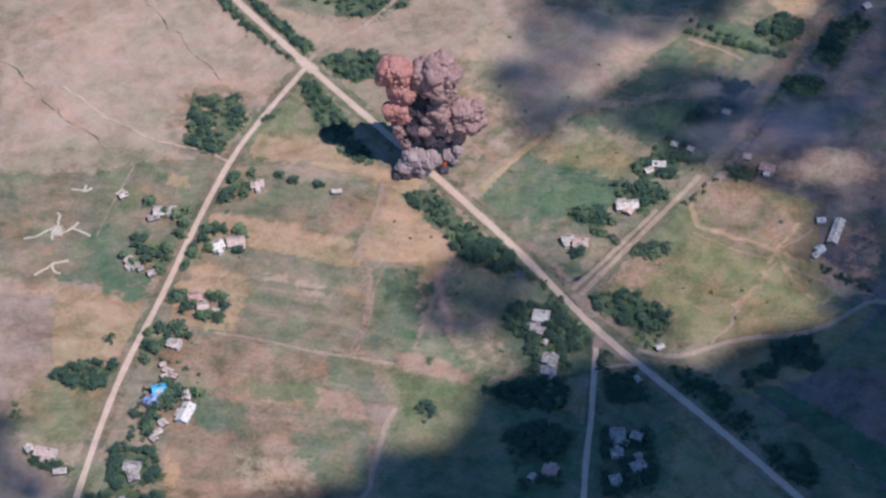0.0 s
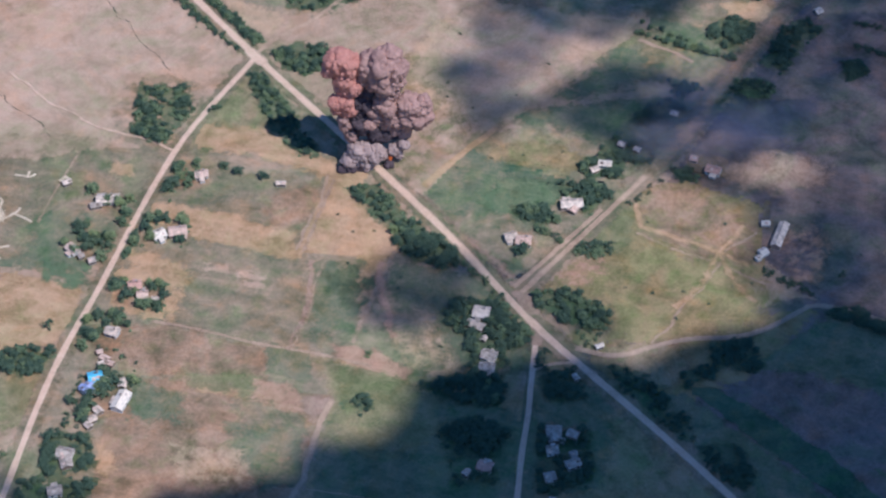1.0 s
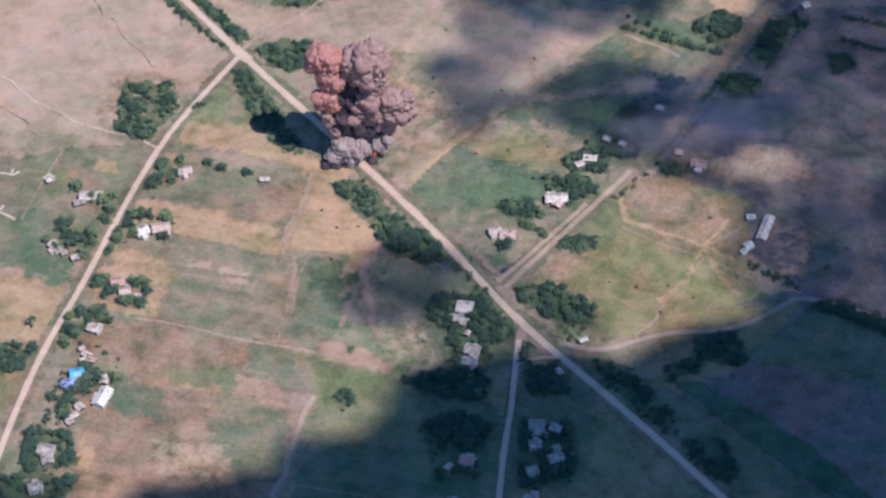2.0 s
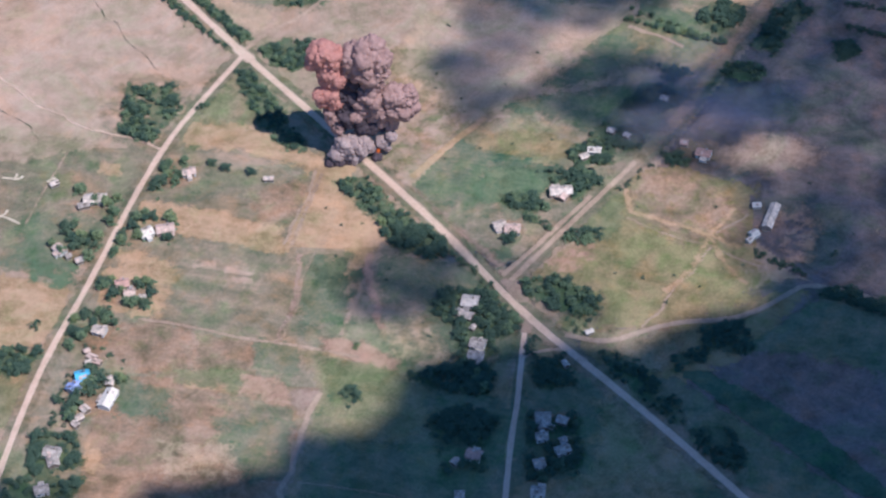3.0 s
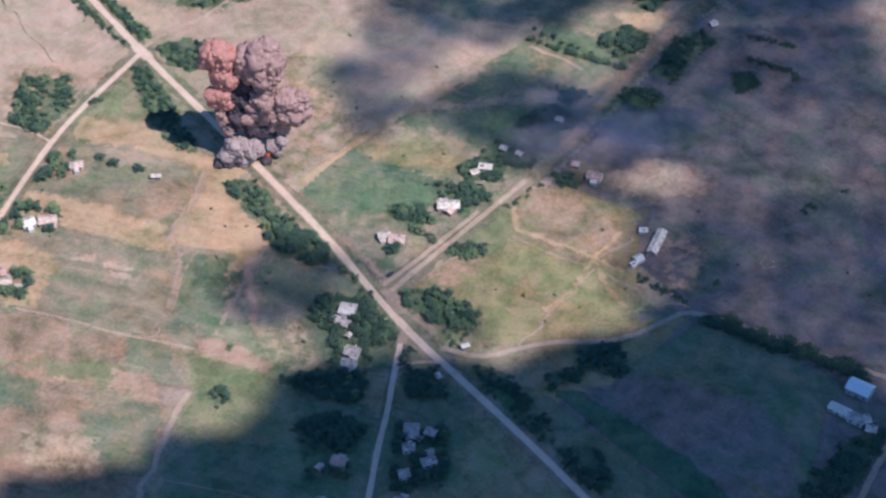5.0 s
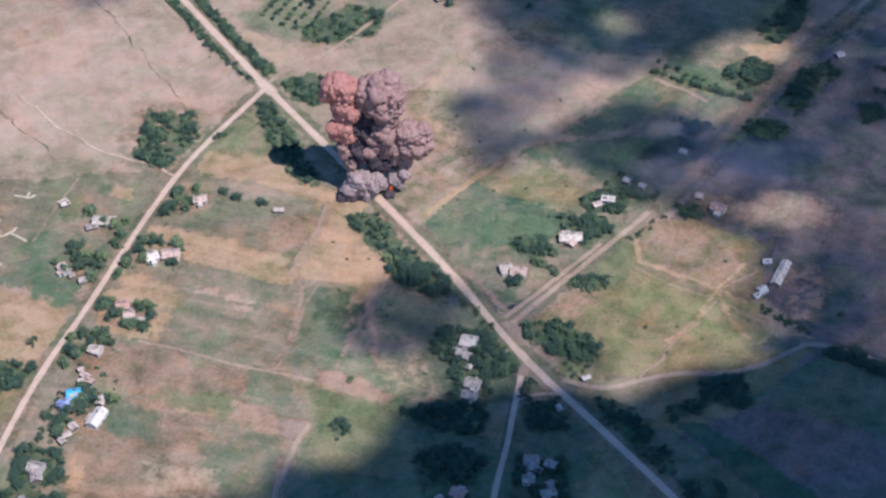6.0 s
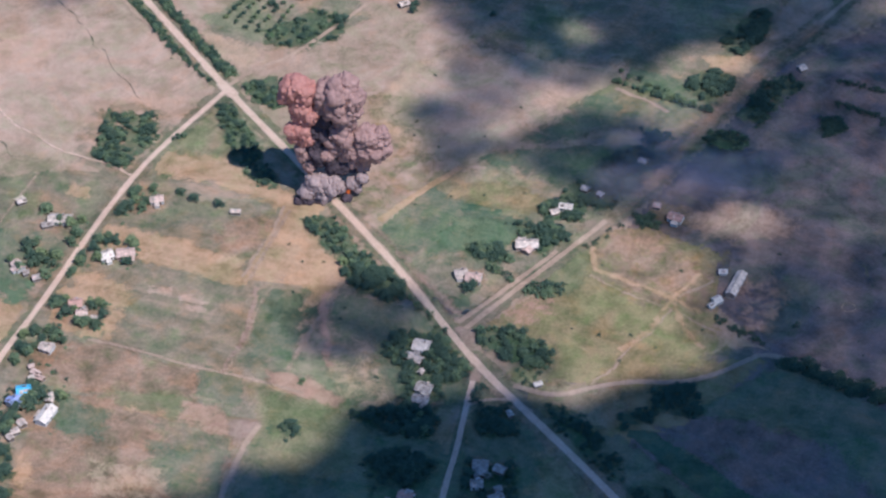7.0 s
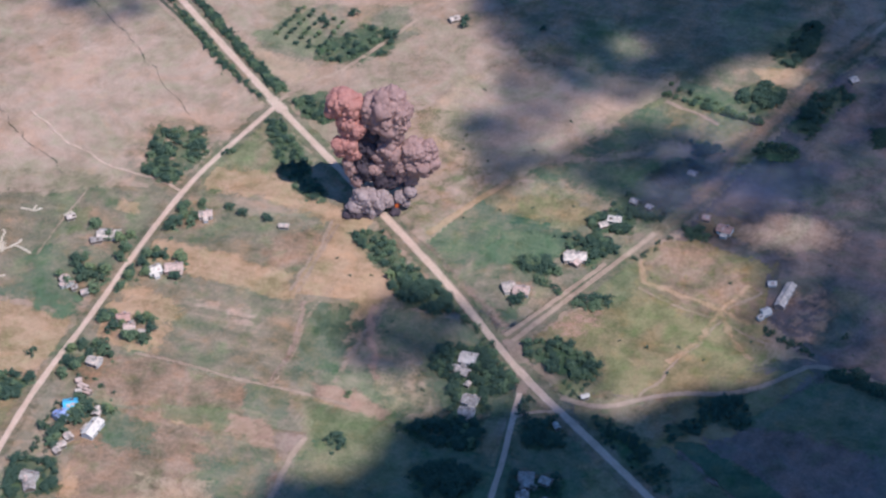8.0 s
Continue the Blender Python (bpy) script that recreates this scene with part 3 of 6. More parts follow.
field("field_pink_plot", [(-198.7, -14.3), (-184.0, -10.6), (-139.6, -22.8), (-131.8, -22.9), (-128.8, -39.2), (-164.7, -43.1), (-193.0, -40.4)], "brown", "pinkish-brown dry plot", 13.2, 0.86)
field("field_belt", [(-170.2, -42.9), (-130.7, -40.9), (-124.3, -51.4), (-127.6, -57.2), (-165.2, -49.9)], "pasture", "yellowish weedy belt between plots", 11.6, 0.65)
field("field_clay_low", [(-133.2, -44.8), (-116.4, -44.0), (-106.0, -56.4), (-101.6, -66.1), (-113.0, -62.8), (-131.3, -55.0)], "clay", "reddish bare soil beside the wedge", 11.6, 0.69)
field("field_wedge_mauve", [(-108.9, -52.2), (-92.1, -51.5), (-96.5, -61.3), (-100.3, -70.3), (-105.9, -61.8)], "mauve", "mauve trodden soil at a path's head", 6.8, 0.86)
field("field_green_yard", [(-194.1, -47.6), (-177.9, -52.5), (-171.3, -68.0), (-178.3, -76.3), (-189.0, -64.5)], "green", "green patch beside the white house", 14.8, 0.86)
field("field_green_low", [(-141.6, -72.3), (-105.3, -72.6), (-99.4, -106.2), (-117.6, -111.3), (-133.9, -95.4)], "green", "green weedy part of the ploughed field", 18, 0.73)
field("field_pink_low", [(-165.7, -87.0), (-132.1, -91.0), (-126.1, -105.2), (-158.1, -110.2)], "peach", "pale pinkish part of the ploughed field", 21.2, 0.6)
field("field_tan_low", [(-200.9, -89.4), (-188.3, -99.6), (-189.5, -111.0), (-198.1, -108.3)], "tan", "tan bare edge of the field", 11.6, 0.77)
field("field_pasture_lit", [(-94.1, -33.1), (-57.2, -38.0), (-42.4, -47.0), (-38.1, -68.3), (-50.8, -81.9), (-76.5, -87.8), (-89.8, -80.1), (-87.7, -60.2)], "pasture", "yellow-green pasture below the plots", 21.2, 0.86)
field("field_house_lit", [(-68.8, -6.3), (-35.3, 1.7), (-30.2, -20.0), (-40.3, -32.8), (-58.8, -27.0)], "peach", "pale dry grass behind the junction houses", 21.2, 0.5)
field("field_band_straw", [(-36.6, 129.7), (-8.6, 137.3), (20.4, 126.6), (22.5, 113.9), (2.4, 116.5), (-33.8, 121.2)], "straw", "straw-coloured band above the green field", 14.8, 0.77)
field("field_fresh", [(-22.9, 108.3), (-2.3, 105.8), (7.2, 92.6), (-9.9, 83.2), (-28.0, 78.3), (-36.4, 87.6)], "fresh", "bright green crop beside the house plots", 22, 0.72)
field("field_dull_green", [(-63.9, 87.8), (-45.2, 77.7), (-21.1, 80.6), (-15.4, 68.7), (-16.0, 49.5), (-29.1, 45.5), (-43.1, 61.3), (-58.8, 75.7)], "greygreen", "dull weedy lower end of the green field", 18, 0.73)
field("field_edge_weeds", [(-71.0, 92.3), (-65.4, 90.2), (-36.7, 61.1), (-9.8, 35.2), (-12.7, 31.0), (-41.1, 57.4)], "mauve", "trodden weedy strip along the main road", 8.4, 0.69)
field("field_haze_olive", [(-101.5, 202.6), (-78.2, 194.2), (-54.7, 154.8), (-46.5, 137.6), (-62.6, 110.1), (-75.5, 103.9), (-79.7, 116.5), (-69.1, 135.8), (-78.2, 157.4)], "olive", "pale olive dry grass behind the main road", 27.6, 0.42)
field("field_top_green", [(26.9, 216.4), (38.5, 214.8), (48.7, 201.4), (34.5, 186.2), (10.3, 171.3), (-2.4, 173.6)], "green", "green grass below the orchard rows", 24.4, 0.73)
field("field_north_pink", [(-60.7, 239.5), (-6.3, 233.6), (23, 221.6), (7.8, 198.6), (-8.8, 174.9), (-42.1, 165.1), (-62.6, 194.9), (-73.4, 206.7)], "stubble", "pinkish bare part of the dry field", 18, 0.8)
field("field_sun_tan", [(42.5, 96.9), (55.7, 110.7), (75.5, 108.1), (96.6, 89.8), (104.9, 74.1), (102.7, 57.7), (84.7, 55.4), (64.3, 65.7), (47.2, 74.8)], "brown", "dry brownish upper part of the pasture", 30, 0.62)
field("field_road_green", [(21.8, 90.9), (38.8, 99.1), (47.4, 106.6), (43.0, 84.4), (41.8, 64.6), (31.4, 54.8), (22.2, 62.9)], "pasture", "green grass beside the dirt road", 14.8, 0.86)
field("field_clay_junction", [(8.9, 48.8), (28.6, 55.3), (31.2, 45.1), (18.0, 33.6), (7.9, 36.7)], "clay", "reddish bare earth behind the thicket", 11.6, 0.5)
field("field_low_tan", [(36.7, -8.0), (61.2, -1.3), (76.1, -3.8), (74.5, -18.9), (64.1, -30.9), (47.5, -25.0)], "olive", "dry olive grass below the track", 14.8, 0.8)
field("field_plum_core", [(105.4, -15.4), (124.3, -17.4), (146.5, -26.5), (183.8, -44.8), (192.6, -65.1), (188.9, -83.3), (152.5, -65.9), (117.6, -44.3), (103.6, -31.0)], "umber", "bare dark brown swath in the crop field", 11.6, 0.86)
field("field_junction_green", [(-56.7, 35.9), (-11.5, 35.0), (-0.3, 5.5), (0.9, -24.7), (-31.3, -28.3), (-49.1, 1.2)], "green", "green grass under the junction trees", 14, 0.8)
# paler ground fitted to the cloud gap: part of the sunlit tone is colour
field("field_strip_lit", [(87.4, 125.2), (101.9, 139.2), (125.7, 139.1), (143.1, 127.6), (138.3, 115.9), (113.4, 109.6), (94.8, 111.8)], "mauve", "pale strip in the dull fallow, coloured up for the sun patch", 16, 0.85)
field("field_clay_barn", [(122.6, 79.7), (133.7, 82.7), (138.6, 64.8), (132.1, 52.3), (122.2, 57.4)], "clay", "reddish bare ground beside the barn", 34, 0.48)
field("field_sand_mid", [(-284.4, 59.8), (-278.1, 59.4), (-277.5, 51.6), (-281.9, 51.8)], "sand", "pale sandy spoil beside an earthwork", 4, 0.8)
field("field_tan_core", [(-269.4, 7.7), (-226.6, 5.7), (-227.5, -13.6), (-234.3, -30.7), (-262.7, -37.7), (-268.6, -13.5)], "tan", "tan mown field beside the village road", 10, 0.9)

# ---------------------------------------------------------------- roads and tracks
MAIN = [(-245.9, 274.4), (-170.1, 190.6), (-134.5, 153.7), (-87.7, 104.7), (-46.1, 59.8), (-0.9, 3.7), (37.4, -32.5), (71.7, -66.2)] + [(100.5, -96.4)]
ribbon("road_verge", MAIN, 9, "verge", "weedy verge of the main road", 0.0, 4.0, (300, 300), category="verge")
SIDE = [(-168.8, 188.4), (-183.6, 154.9), (-198, 118.9), (-209.4, 67.6), (-219.6, 6.9), (-227, -24.3), (-232.9, -61.7), (-237.1, -119.1)]
ribbon("road_verge_side", SIDE, 8, "verge", "weedy verge of the village road", 0.0, 3.0, (0, 260), category="verge")
ribbon("gully_north", wiggle([(-277, 248.4), (-260, 229.8), (-248.7, 215.9), (-236.7, 199.8), (-225.5, 188.9), (-218.3, 180), (-211.7, 173.6)], 4.0), 0.6, "gully", "dark winding gully across the dry field", 0, 0.6, (60, 0), category="gully", strength=0.55)
ribbon("gully_west", wiggle([(-337, 185.1), (-318.7, 165.3), (-302.7, 148.1), (-288.3, 137.8), (-277.1, 127.4), (-265.6, 115)], 4.0), 0.65, "gully", "dark winding gully across the dry field", 0, 0.6, (60, 0), category="gully", strength=0.55)
ribbon("ditch", [(-257.7, 272.7), (-228.4, 244.8), (-206, 222.1), (-175.6, 191.2)], 1.3, "gully", "dark ditch beside the roadside trees", -0.02, 0.8, (100, 0), category="ditch")
ribbon("track_west", wiggle([(-200.2, 113.2), (-221.1, 121.1), (-249.8, 129), (-273.9, 143.1), (-300.1, 166.4)], 2.5), 1.5, "road", "narrow pale track across the field", 0, 0.9, category="track", strength=0.6)
ribbon("track_belt", wiggle([(-260.6, 272.3), (-231.2, 243.3), (-206.8, 217.9), (-177.3, 188)], 1.5), 1.8, "dirt", "narrow worn track beside the tree belt", 0, 0.9, (100, 0), category="track", strength=0.95)
ribbon("track_gardens", [(-249, 107.3), (-255.6, 77.3), (-259.9, 52.2)], 1.7, "dirt", "narrow pale path to dug ground", 0, 1.2, category="track", strength=0.55)
ribbon("track_crossing", [(-170.1, 190.6), (-157.9, 208.8), (-142, 221.2), (-121.2, 255), (-104.9, 283.7), (-97.1, 292.9)], 1.9, "dirt", "pale dirt track from the crossing", 0.03, 1.0, (0, 150), category="track")
ribbon("track_plot", [(-189.4, -10), (-163.4, -13.2), (-136.9, -20.2), (-108.6, -23.1), (-77.2, -29.4)], 2.0, "dirt", "tan plot boundary path", 0, 1.2, category="track", strength=0.6)
ribbon("track_wedge", wiggle([(-93, -53.2), (-97.5, -71.8), (-99.2, -93.2), (-103.4, -122)], 3.0), 2.1, "dirt", "reddish trodden path through pasture", 0, 1.2, (0, 80), category="track")
ribbon("track_field", [(-66.3, 97.4), (-54, 117.6), (-33.3, 145.3)], 3.2, "tan", "pale path along the green field", 0, 1.0, category="track")
ribbon("track_strip", [(-121.4, 44.5), (-117.5, 73.1), (-113.1, 98.3)], 2.4, "dirt", "worn track through dry grass", 0, 1.5, category="track", strength=0.55)
ribbon("track_pasture", [(-117.6, -21.6), (-112.1, 4.6), (-113, 28.6), (-104.6, 50.3)], 2.4, "dirt", "worn track through pasture", 0, 1.6, category="track", strength=0.45)
ribbon("track_pasture_east", [(-88.2, -15.9), (-84.7, 8.1), (-78.3, 33), (-75.8, 49.7)], 3.0, "dirt", "worn track through pasture", 0, 1.6, category="track", strength=0.5)
ribbon("track_loop", [(1.1, -25), (6.7, -20.9), (17, -17.8), (25.3, -19.1), (32.2, -24.3)], 1.6, "dirt", "narrow loop of dirt track", 0, 0.8, category="track", strength=0.7)
ribbon("track_east", [(20.2, -8.5), (41.1, -12.9), (59.3, -2.8), (75.2, 3.7), (99.6, 6.1), (115.4, 15.3), (125.9, 24.8), (136.5, 33.6)] + [(169.1, 24.2), (205, 10.1), (236.9, -0.5)], 2.4, "dirt", "pale dirt track to the farm buildings", 0.02, 1.0, (0, 100), category="track")
ribbon("track_barn", [(138.6, 34.4), (121.2, 40.8), (104.2, 46.1), (89.3, 55.9), (66.2, 62.6), (45, 73.9)], 1.8, "dirt", "faint dirt track to the barn", 0, 1.0, category="track", strength=0.5)
ribbon("track_barn_south", wiggle([(54.7, -6.9), (67.4, 16.4), (80.1, 42.3), (93.1, 68.9), (105.7, 79.1)], 3.0), 2.0, "dirt", "worn wheel track over the pasture", 0, 1.4, category="track", strength=0.55)
ribbon("track_farm", [(239.2, -25.2), (233.8, -43.9), (227, -62.5), (222.2, -77.7)], 2.6, "dirt", "pale farm track", 0.02, 1.2, (0, 80), category="track")
ribbon("track_sun_a", wiggle([(43.4, 95.7), (46.9, 78.1), (63.8, 73.0), (86.9, 64.4), (102.9, 54.5)], 2), 2.6, "tan", "worn pale trail over the pasture", 0, 2.2, category="track", strength=0.66)
ribbon("track_sun_b", wiggle([(67.5, 23.1), (79.9, 43.0), (88.1, 66.9), (98.4, 84.2)], 2), 2.6, "tan", "worn pale trail over the pasture", 0, 2.2, category="track", strength=0.66)
ribbon("track_sun_c", wiggle([(86.9, 64.4), (98.6, 37.5), (106.7, 30.4)], 2), 2.6, "tan", "faint trail towards the farm track", 0, 2.2, category="track", strength=0.66)
ribbon("track_low", wiggle([(-113.9, -109.6), (-94.1, -109.9), (-67.5, -111.6), (-45.9, -115.7)], 2), 1.4, "dirt", "faint pale path through pasture", 0, 1.3, category="track", strength=0.55)
ribbon("track_bend", wiggle([(-68.2, -10.1), (-77.5, 14.3), (-82.0, 31.3), (-80.2, 41.9)], 3), 3.4, "clay", "reddish trodden path through pasture", 0, 1.8, category="track", strength=0.62)
ribbon("track_plot_side", wiggle([(-125.5, 46.1), (-121.6, 67.0), (-117.8, 82.0), (-116.9, 101.2)], 2), 2, "dirt", "worn edge of the dry grass", 0, 1.3, category="track", strength=0.6)
ribbon("track_orchard_bank", wiggle([(37, 222.3), (46.3, 218.3), (55.2, 213.9), (67.4, 207.4)], 1), 2.2, "dirt", "pale bare bank along the orchard row", 0, 1.3, category="track", strength=0.7)
ribbon("track_gully_side", wiggle([(-116.8, 38.7), (-113.8, 11.1), (-118.0, -16.4), (-120.2, -22.6)], 2), 2.6, "mauve", "faint trodden line through fallow", 0, 1.3, category="track", strength=0.62)
ribbon("crater_rim", [(172.6 + 3.4 * math.cos(0.55 * k), 71 + 3.4 * math.sin(0.55 * k)) for k in range(12)], 0.8, "dirt", "pale ring of thrown-up earth round a small crater", 0.12, 0.9, rounds=1, category="crater", strength=0.62)
ribbon("field_furrow", wiggle([(169.6, 108.5), (178.3, 100.9), (181.2, 90.9)], 2.0), 1.0, "verge", "dark worn line across the dull fallow", 0, 0.9, category="track", strength=0.6)
RAIL = [(-9.4, 26.4), (4.5, 48.4), (26.6, 83.2), (49.3, 119.1), (67.5, 149.1), (85.4, 193.5), (104.3, 232.7), (118.4, 258)]
ribbon("dirt_road_verge", RAIL, 10, "verge", "weedy verge of the dirt road", 0.03, 4.0, (0, 250), category="verge")
ribbon("dirt_road", RAIL, 5.4, "dirt", "wide tan dirt road", 0.03, 1.5, (0, 250))
# duller brown laid over the dirt stands in for shade on this stretch
ribbon("dirt_road_dull", [(47, 115.5), (49.3, 119.1), (67.5, 149.1), (85.4, 193.5), (104.3, 232.7), (118.4, 258), (140, 297)], 5.6, "brown", "stretch of the dirt road coloured darker for its shade", 0.04, 3.0, strength=0.8)
ribbon("dirt_road_twin", [(-13.7, 29.9), (-1.1, 47.8), (12.3, 68.2), (26, 89)], 2.2, "dirt", "narrow dirt lane beside the dirt road", 0.04, 0.8)
ribbon("lane", [(0.7, 0.8), (0.7, -35.6), (1.3, -53.6), (0.2, -74.9), (0.7, -103.1)], 2.3, "road", "narrow pale village lane", 0.02, 0.9, (0, 120))
ribbon("side_road", SIDE, 2.8, "road", "straight pale village road", 0.03, 0.7, (0, 260))
ribbon("road_shoulder", [(-92, 109.2), (-66, 81.5), (-46.1, 59.8), (-28, 37.5)], 4.6, "dirt", "pale trodden shoulders of the main road", 0.0, 2.4, category="verge", strength=0.72)
ribbon("main_road", MAIN, 3.2, "road", "long straight pale main road", 0.03, 1.2, (300, 300))
ribbon("crossing", [(-173.6, 194.6), (-169, 189.6), (-163.6, 184.2)], 4.4, "road", "widened pale junction of four roads", 0.0, 2.6, rounds=1)
ribbon("junction", [(-3.4, 8.6), (1.6, 0.2), (1.0, -8.5)], 4.6, "mauve", "widened trodden junction with the lane", 0.0, 1.8, rounds=1)
ribbon("junction_apron", [(-11, 28.5), (-6.5, 20.5), (-1.6, 12)], 6.2, "mauve", "trodden brown apron where the dirt road joins", 0.0, 2.2, rounds=1)
for k, line in enumerate(([(-285.9, 23.2), (-281.5, 27.5), (-278.1, 32.5), (-270.8, 34.1)], [(-297.5, 47.9), (-292.8, 49.8), (-288, 52.1), (-282.8, 56.1), (-280.9, 61.2), (-281, 66.6)], [(-282.8, 56.1), (-280.1, 52.6), (-275.7, 54.5), (-271.7, 59.7), (-270.8, 63)], [(-273.3, 57.5), (-267.8, 55), (-263.4, 52)], [(-281, 66.6), (-283.9, 68.9)], [(-278.5, 87.2), (-273.3, 85.4), (-268.8, 88.2)], [(-273.3, 85.4), (-272.4, 89.7)], [(-255.3, 83.6), (-252.6, 87.1), (-249.7, 83.9)], [(-278.1, 32.5), (-278, 27.7), (-273.7, 25.2)], [(-282.8, 56.1), (-281.4, 47.6)])):
    ribbon("dug_sand_%s" % "abcdefghij"[k], wiggle(line, 1.6, 2.0), 1.0, "sand", "pale freshly dug sandy earthwork in grass", 0.25, 0.6, rounds=1, category="earthwork")


# ---------------------------------------------------------------- houses
def box(bm, cx, cy, cz, sx, sy, sz):
    r = bmesh.ops.create_cube(bm, size=1.0)
    bmesh.ops.transform(bm, matrix=Matrix.Translation((cx, cy, cz)) @ Matrix.Diagonal((sx, sy, sz, 1)), verts=r["verts"])


def house(a, b, width, label, roof="slate_grey", wall="wall_white", eaves=2.6, rise=None, chimney=True, openings=True, category="house", name="house", grow=1.0):
    """A gabled building whose ridge runs over a and b."""
    a, b = Vector(a).to_2d(), Vector(b).to_2d()
    mid, run = (a + b) / 2, b - a
    length = max(run.length, 2.5) * grow
    width *= 0.84
    rise = rise if rise is not None else width * 0.24
    root = new(name)
    root.matrix_world = pose(mid.x, mid.y, 0, 0, 0, math.degrees(math.atan2(run.y, run.x)))
    tagged(root, label, category)
    hl, hw = length / 2, width / 2
    bm = bmesh.new()
    sec = [(-hw, 0), (hw, 0), (hw, eaves), (0, eaves + rise), (-hw, eaves)]
    ends = [[bm.verts.new((x, y, z)) for y, z in sec] for x in (-hl, hl)]
    bm.faces.new(ends[0][::-1])
    bm.faces.new(ends[1])
    for k in range(5):
        bm.faces.new((ends[0][k], ends[0][(k + 1) % 5], ends[1][(k + 1) % 5], ends[1][k]))
    bmesh.ops.recalc_face_normals(bm, faces=bm.faces)
    part("wall", bm, M[wall], root)
    bm = bmesh.new()
    box(bm, 0, 0, 0.15, length + 0.16, width + 0.16, 0.34)
    part("plinth", bm, M["concrete"], root)
    # roof slopes: ribbed sheets with eaves and thickness
    over, th = 0.45, 0.12
    for side in (-1, 1):
        bm = bmesh.new()
        ribs = max(4, int((length + 0.8) / 0.55))
        reach = hw + over
        drop = rise * over / hw
        top, low = [], []
        for k in range(2 * ribs + 1):
            x = -hl - 0.4 + (length + 0.8) * k / (2 * ribs)
            h = 0.05 if k % 2 else 0.0
            top.append((bm.verts.new((x, 0, eaves + rise + th + h)), bm.verts.new((x, side * reach, eaves - drop + th + h))))
            low.append((bm.verts.new((x, 0, eaves + rise + 0.03)), bm.verts.new((x, side * reach, eaves - drop + 0.03))))
        for k in range(2 * ribs):
            bm.faces.new((top[k][0], top[k + 1][0], top[k + 1][1], top[k][1]))
            bm.faces.new((low[k][0], low[k][1], low[k + 1][1], low[k + 1][0]))
            bm.faces.new((top[k][1], top[k + 1][1], low[k + 1][1], low[k][1]))
        for k in (0, 2 * ribs):
            bm.faces.new((top[k][0], top[k][1], low[k][1], low[k][0]))
        bmesh.ops.recalc_face_normals(bm, faces=bm.faces)
        part("roof_slope", bm, M[roof], root)
    # loose sheets laid over leaks, and a lean-to against one long side
    r = random.Random(int(abs(mid.x * 31 + mid.y * 17)))
    pitch = math.atan2(rise, hw)
    for k in range(r.randint(1, 3) if category in ("house", "shed") else 0):
        side = r.choice((-1, 1))
        bm = bmesh.new()
        box(bm, 0, 0, 0, r.uniform(1.0, 2.2), r.uniform(0.8, 0.5 + hw * 0.6), 0.04)
        y = side * r.uniform(0.35, 0.65) * hw
        m = Matrix.Translation((r.uniform(-0.35, 0.35) * length, y, eaves + rise * (1 - abs(y) / hw) + th + 0.09)) @ Matrix.Rotation(-side * pitch, 4, "X") @ Matrix.Rotation(r.uniform(-0.08, 0.08), 4, "Z")
        bmesh.ops.transform(bm, matrix=m, verts=bm.verts)
        part("patch_sheet", bm, M[r.choice(("slate_grey", "slate_white", "wood", "roof_tan"))], root, "loose patched roof sheet")
    if category == "house":
        side, run_ = r.choice((-1, 1)), length * r.uniform(0.3, 0.55)
        x = r.uniform(-0.5, 0.5) * (length - run_)
        deep = r.uniform(1.6, 2.8)
        bm = bmesh.new()
        box(bm, x, side * (hw + deep / 2 + 0.16), 0.9, run_ - 0.3, deep - 0.3, 1.8)
        part("lean_to", bm, M[wall], root)
        bm = bmesh.new()
        box(bm, 0, 0, 0, run_, deep + 0.3, 0.08)
        bmesh.ops.transform(bm, matrix=Matrix.Translation((x, side * (hw + deep / 2 + 0.2), 2.05)) @ Matrix.Rotation(-side * 0.18, 4, "X"), verts=bm.verts)
        part("lean_to_roof", bm, M[r.choice((roof, "slate_grey", "slate_white"))], root)
    bm = bmesh.new()
    box(bm, 0, 0, eaves + rise + th + 0.08, length + 0.9, 0.4, 0.1)
    part("ridge_cap", bm, M[roof], root)
    if chimney:
        bm = bmesh.new()
        box(bm, hl * 0.35, width * 0.12, eaves + rise + 0.3, 0.6, 0.6, 1.6)
        c = part("chimney", bm, M["wall_brick"], root)
        bm = bmesh.new()
        box(bm, hl * 0.35, width * 0.12, eaves + rise + 1.15, 0.78, 0.78, 0.12)
        part("cap", bm, M["concrete"], c)
    if openings:
        count = max(2, int(length / 3.2))
        for side in (-1, 1):
            for k in range(count):
                x = -hl + length * (k + 0.5) / count
                y = side * (hw + 0.03)
                if side < 0 and k == count // 2:
                    bm = bmesh.new()
                    box(bm, x, y, 1.05, 0.95, 0.1, 2.05)
                    d = part("door", bm, M["wood"], root)
                    bm = bmesh.new()
                    box(bm, x + 0.35, y - 0.08, 1.0, 0.12, 0.06, 0.05)
                    part("handle", bm, M["roof_steel"], d)
                    continue
                bm = bmesh.new()
                for dx, dz, sx, sz in ((-0.55, 1.5, 0.12, 1.3), (0.55, 1.5, 0.12, 1.3), (0, 2.1, 0.98, 0.1), (0, 0.9, 0.98, 0.1)):
                    box(bm, x + dx, y, dz, sx, 0.12, sz)
                w = part("window_frame", bm, M["paint"], root)
                bm = bmesh.new()
                box(bm, x, y - side * 0.03, 1.5, 0.98, 0.04, 1.1)
                part("pane", bm, M["glass"], w)
    return root


def shed(a, b, width, label, roof="slate_grey", wall="wood", **more):
    return house(a, b, width, label, roof, wall, eaves=2.1, chimney=False, openings=False, category="shed", name="shed", **more)


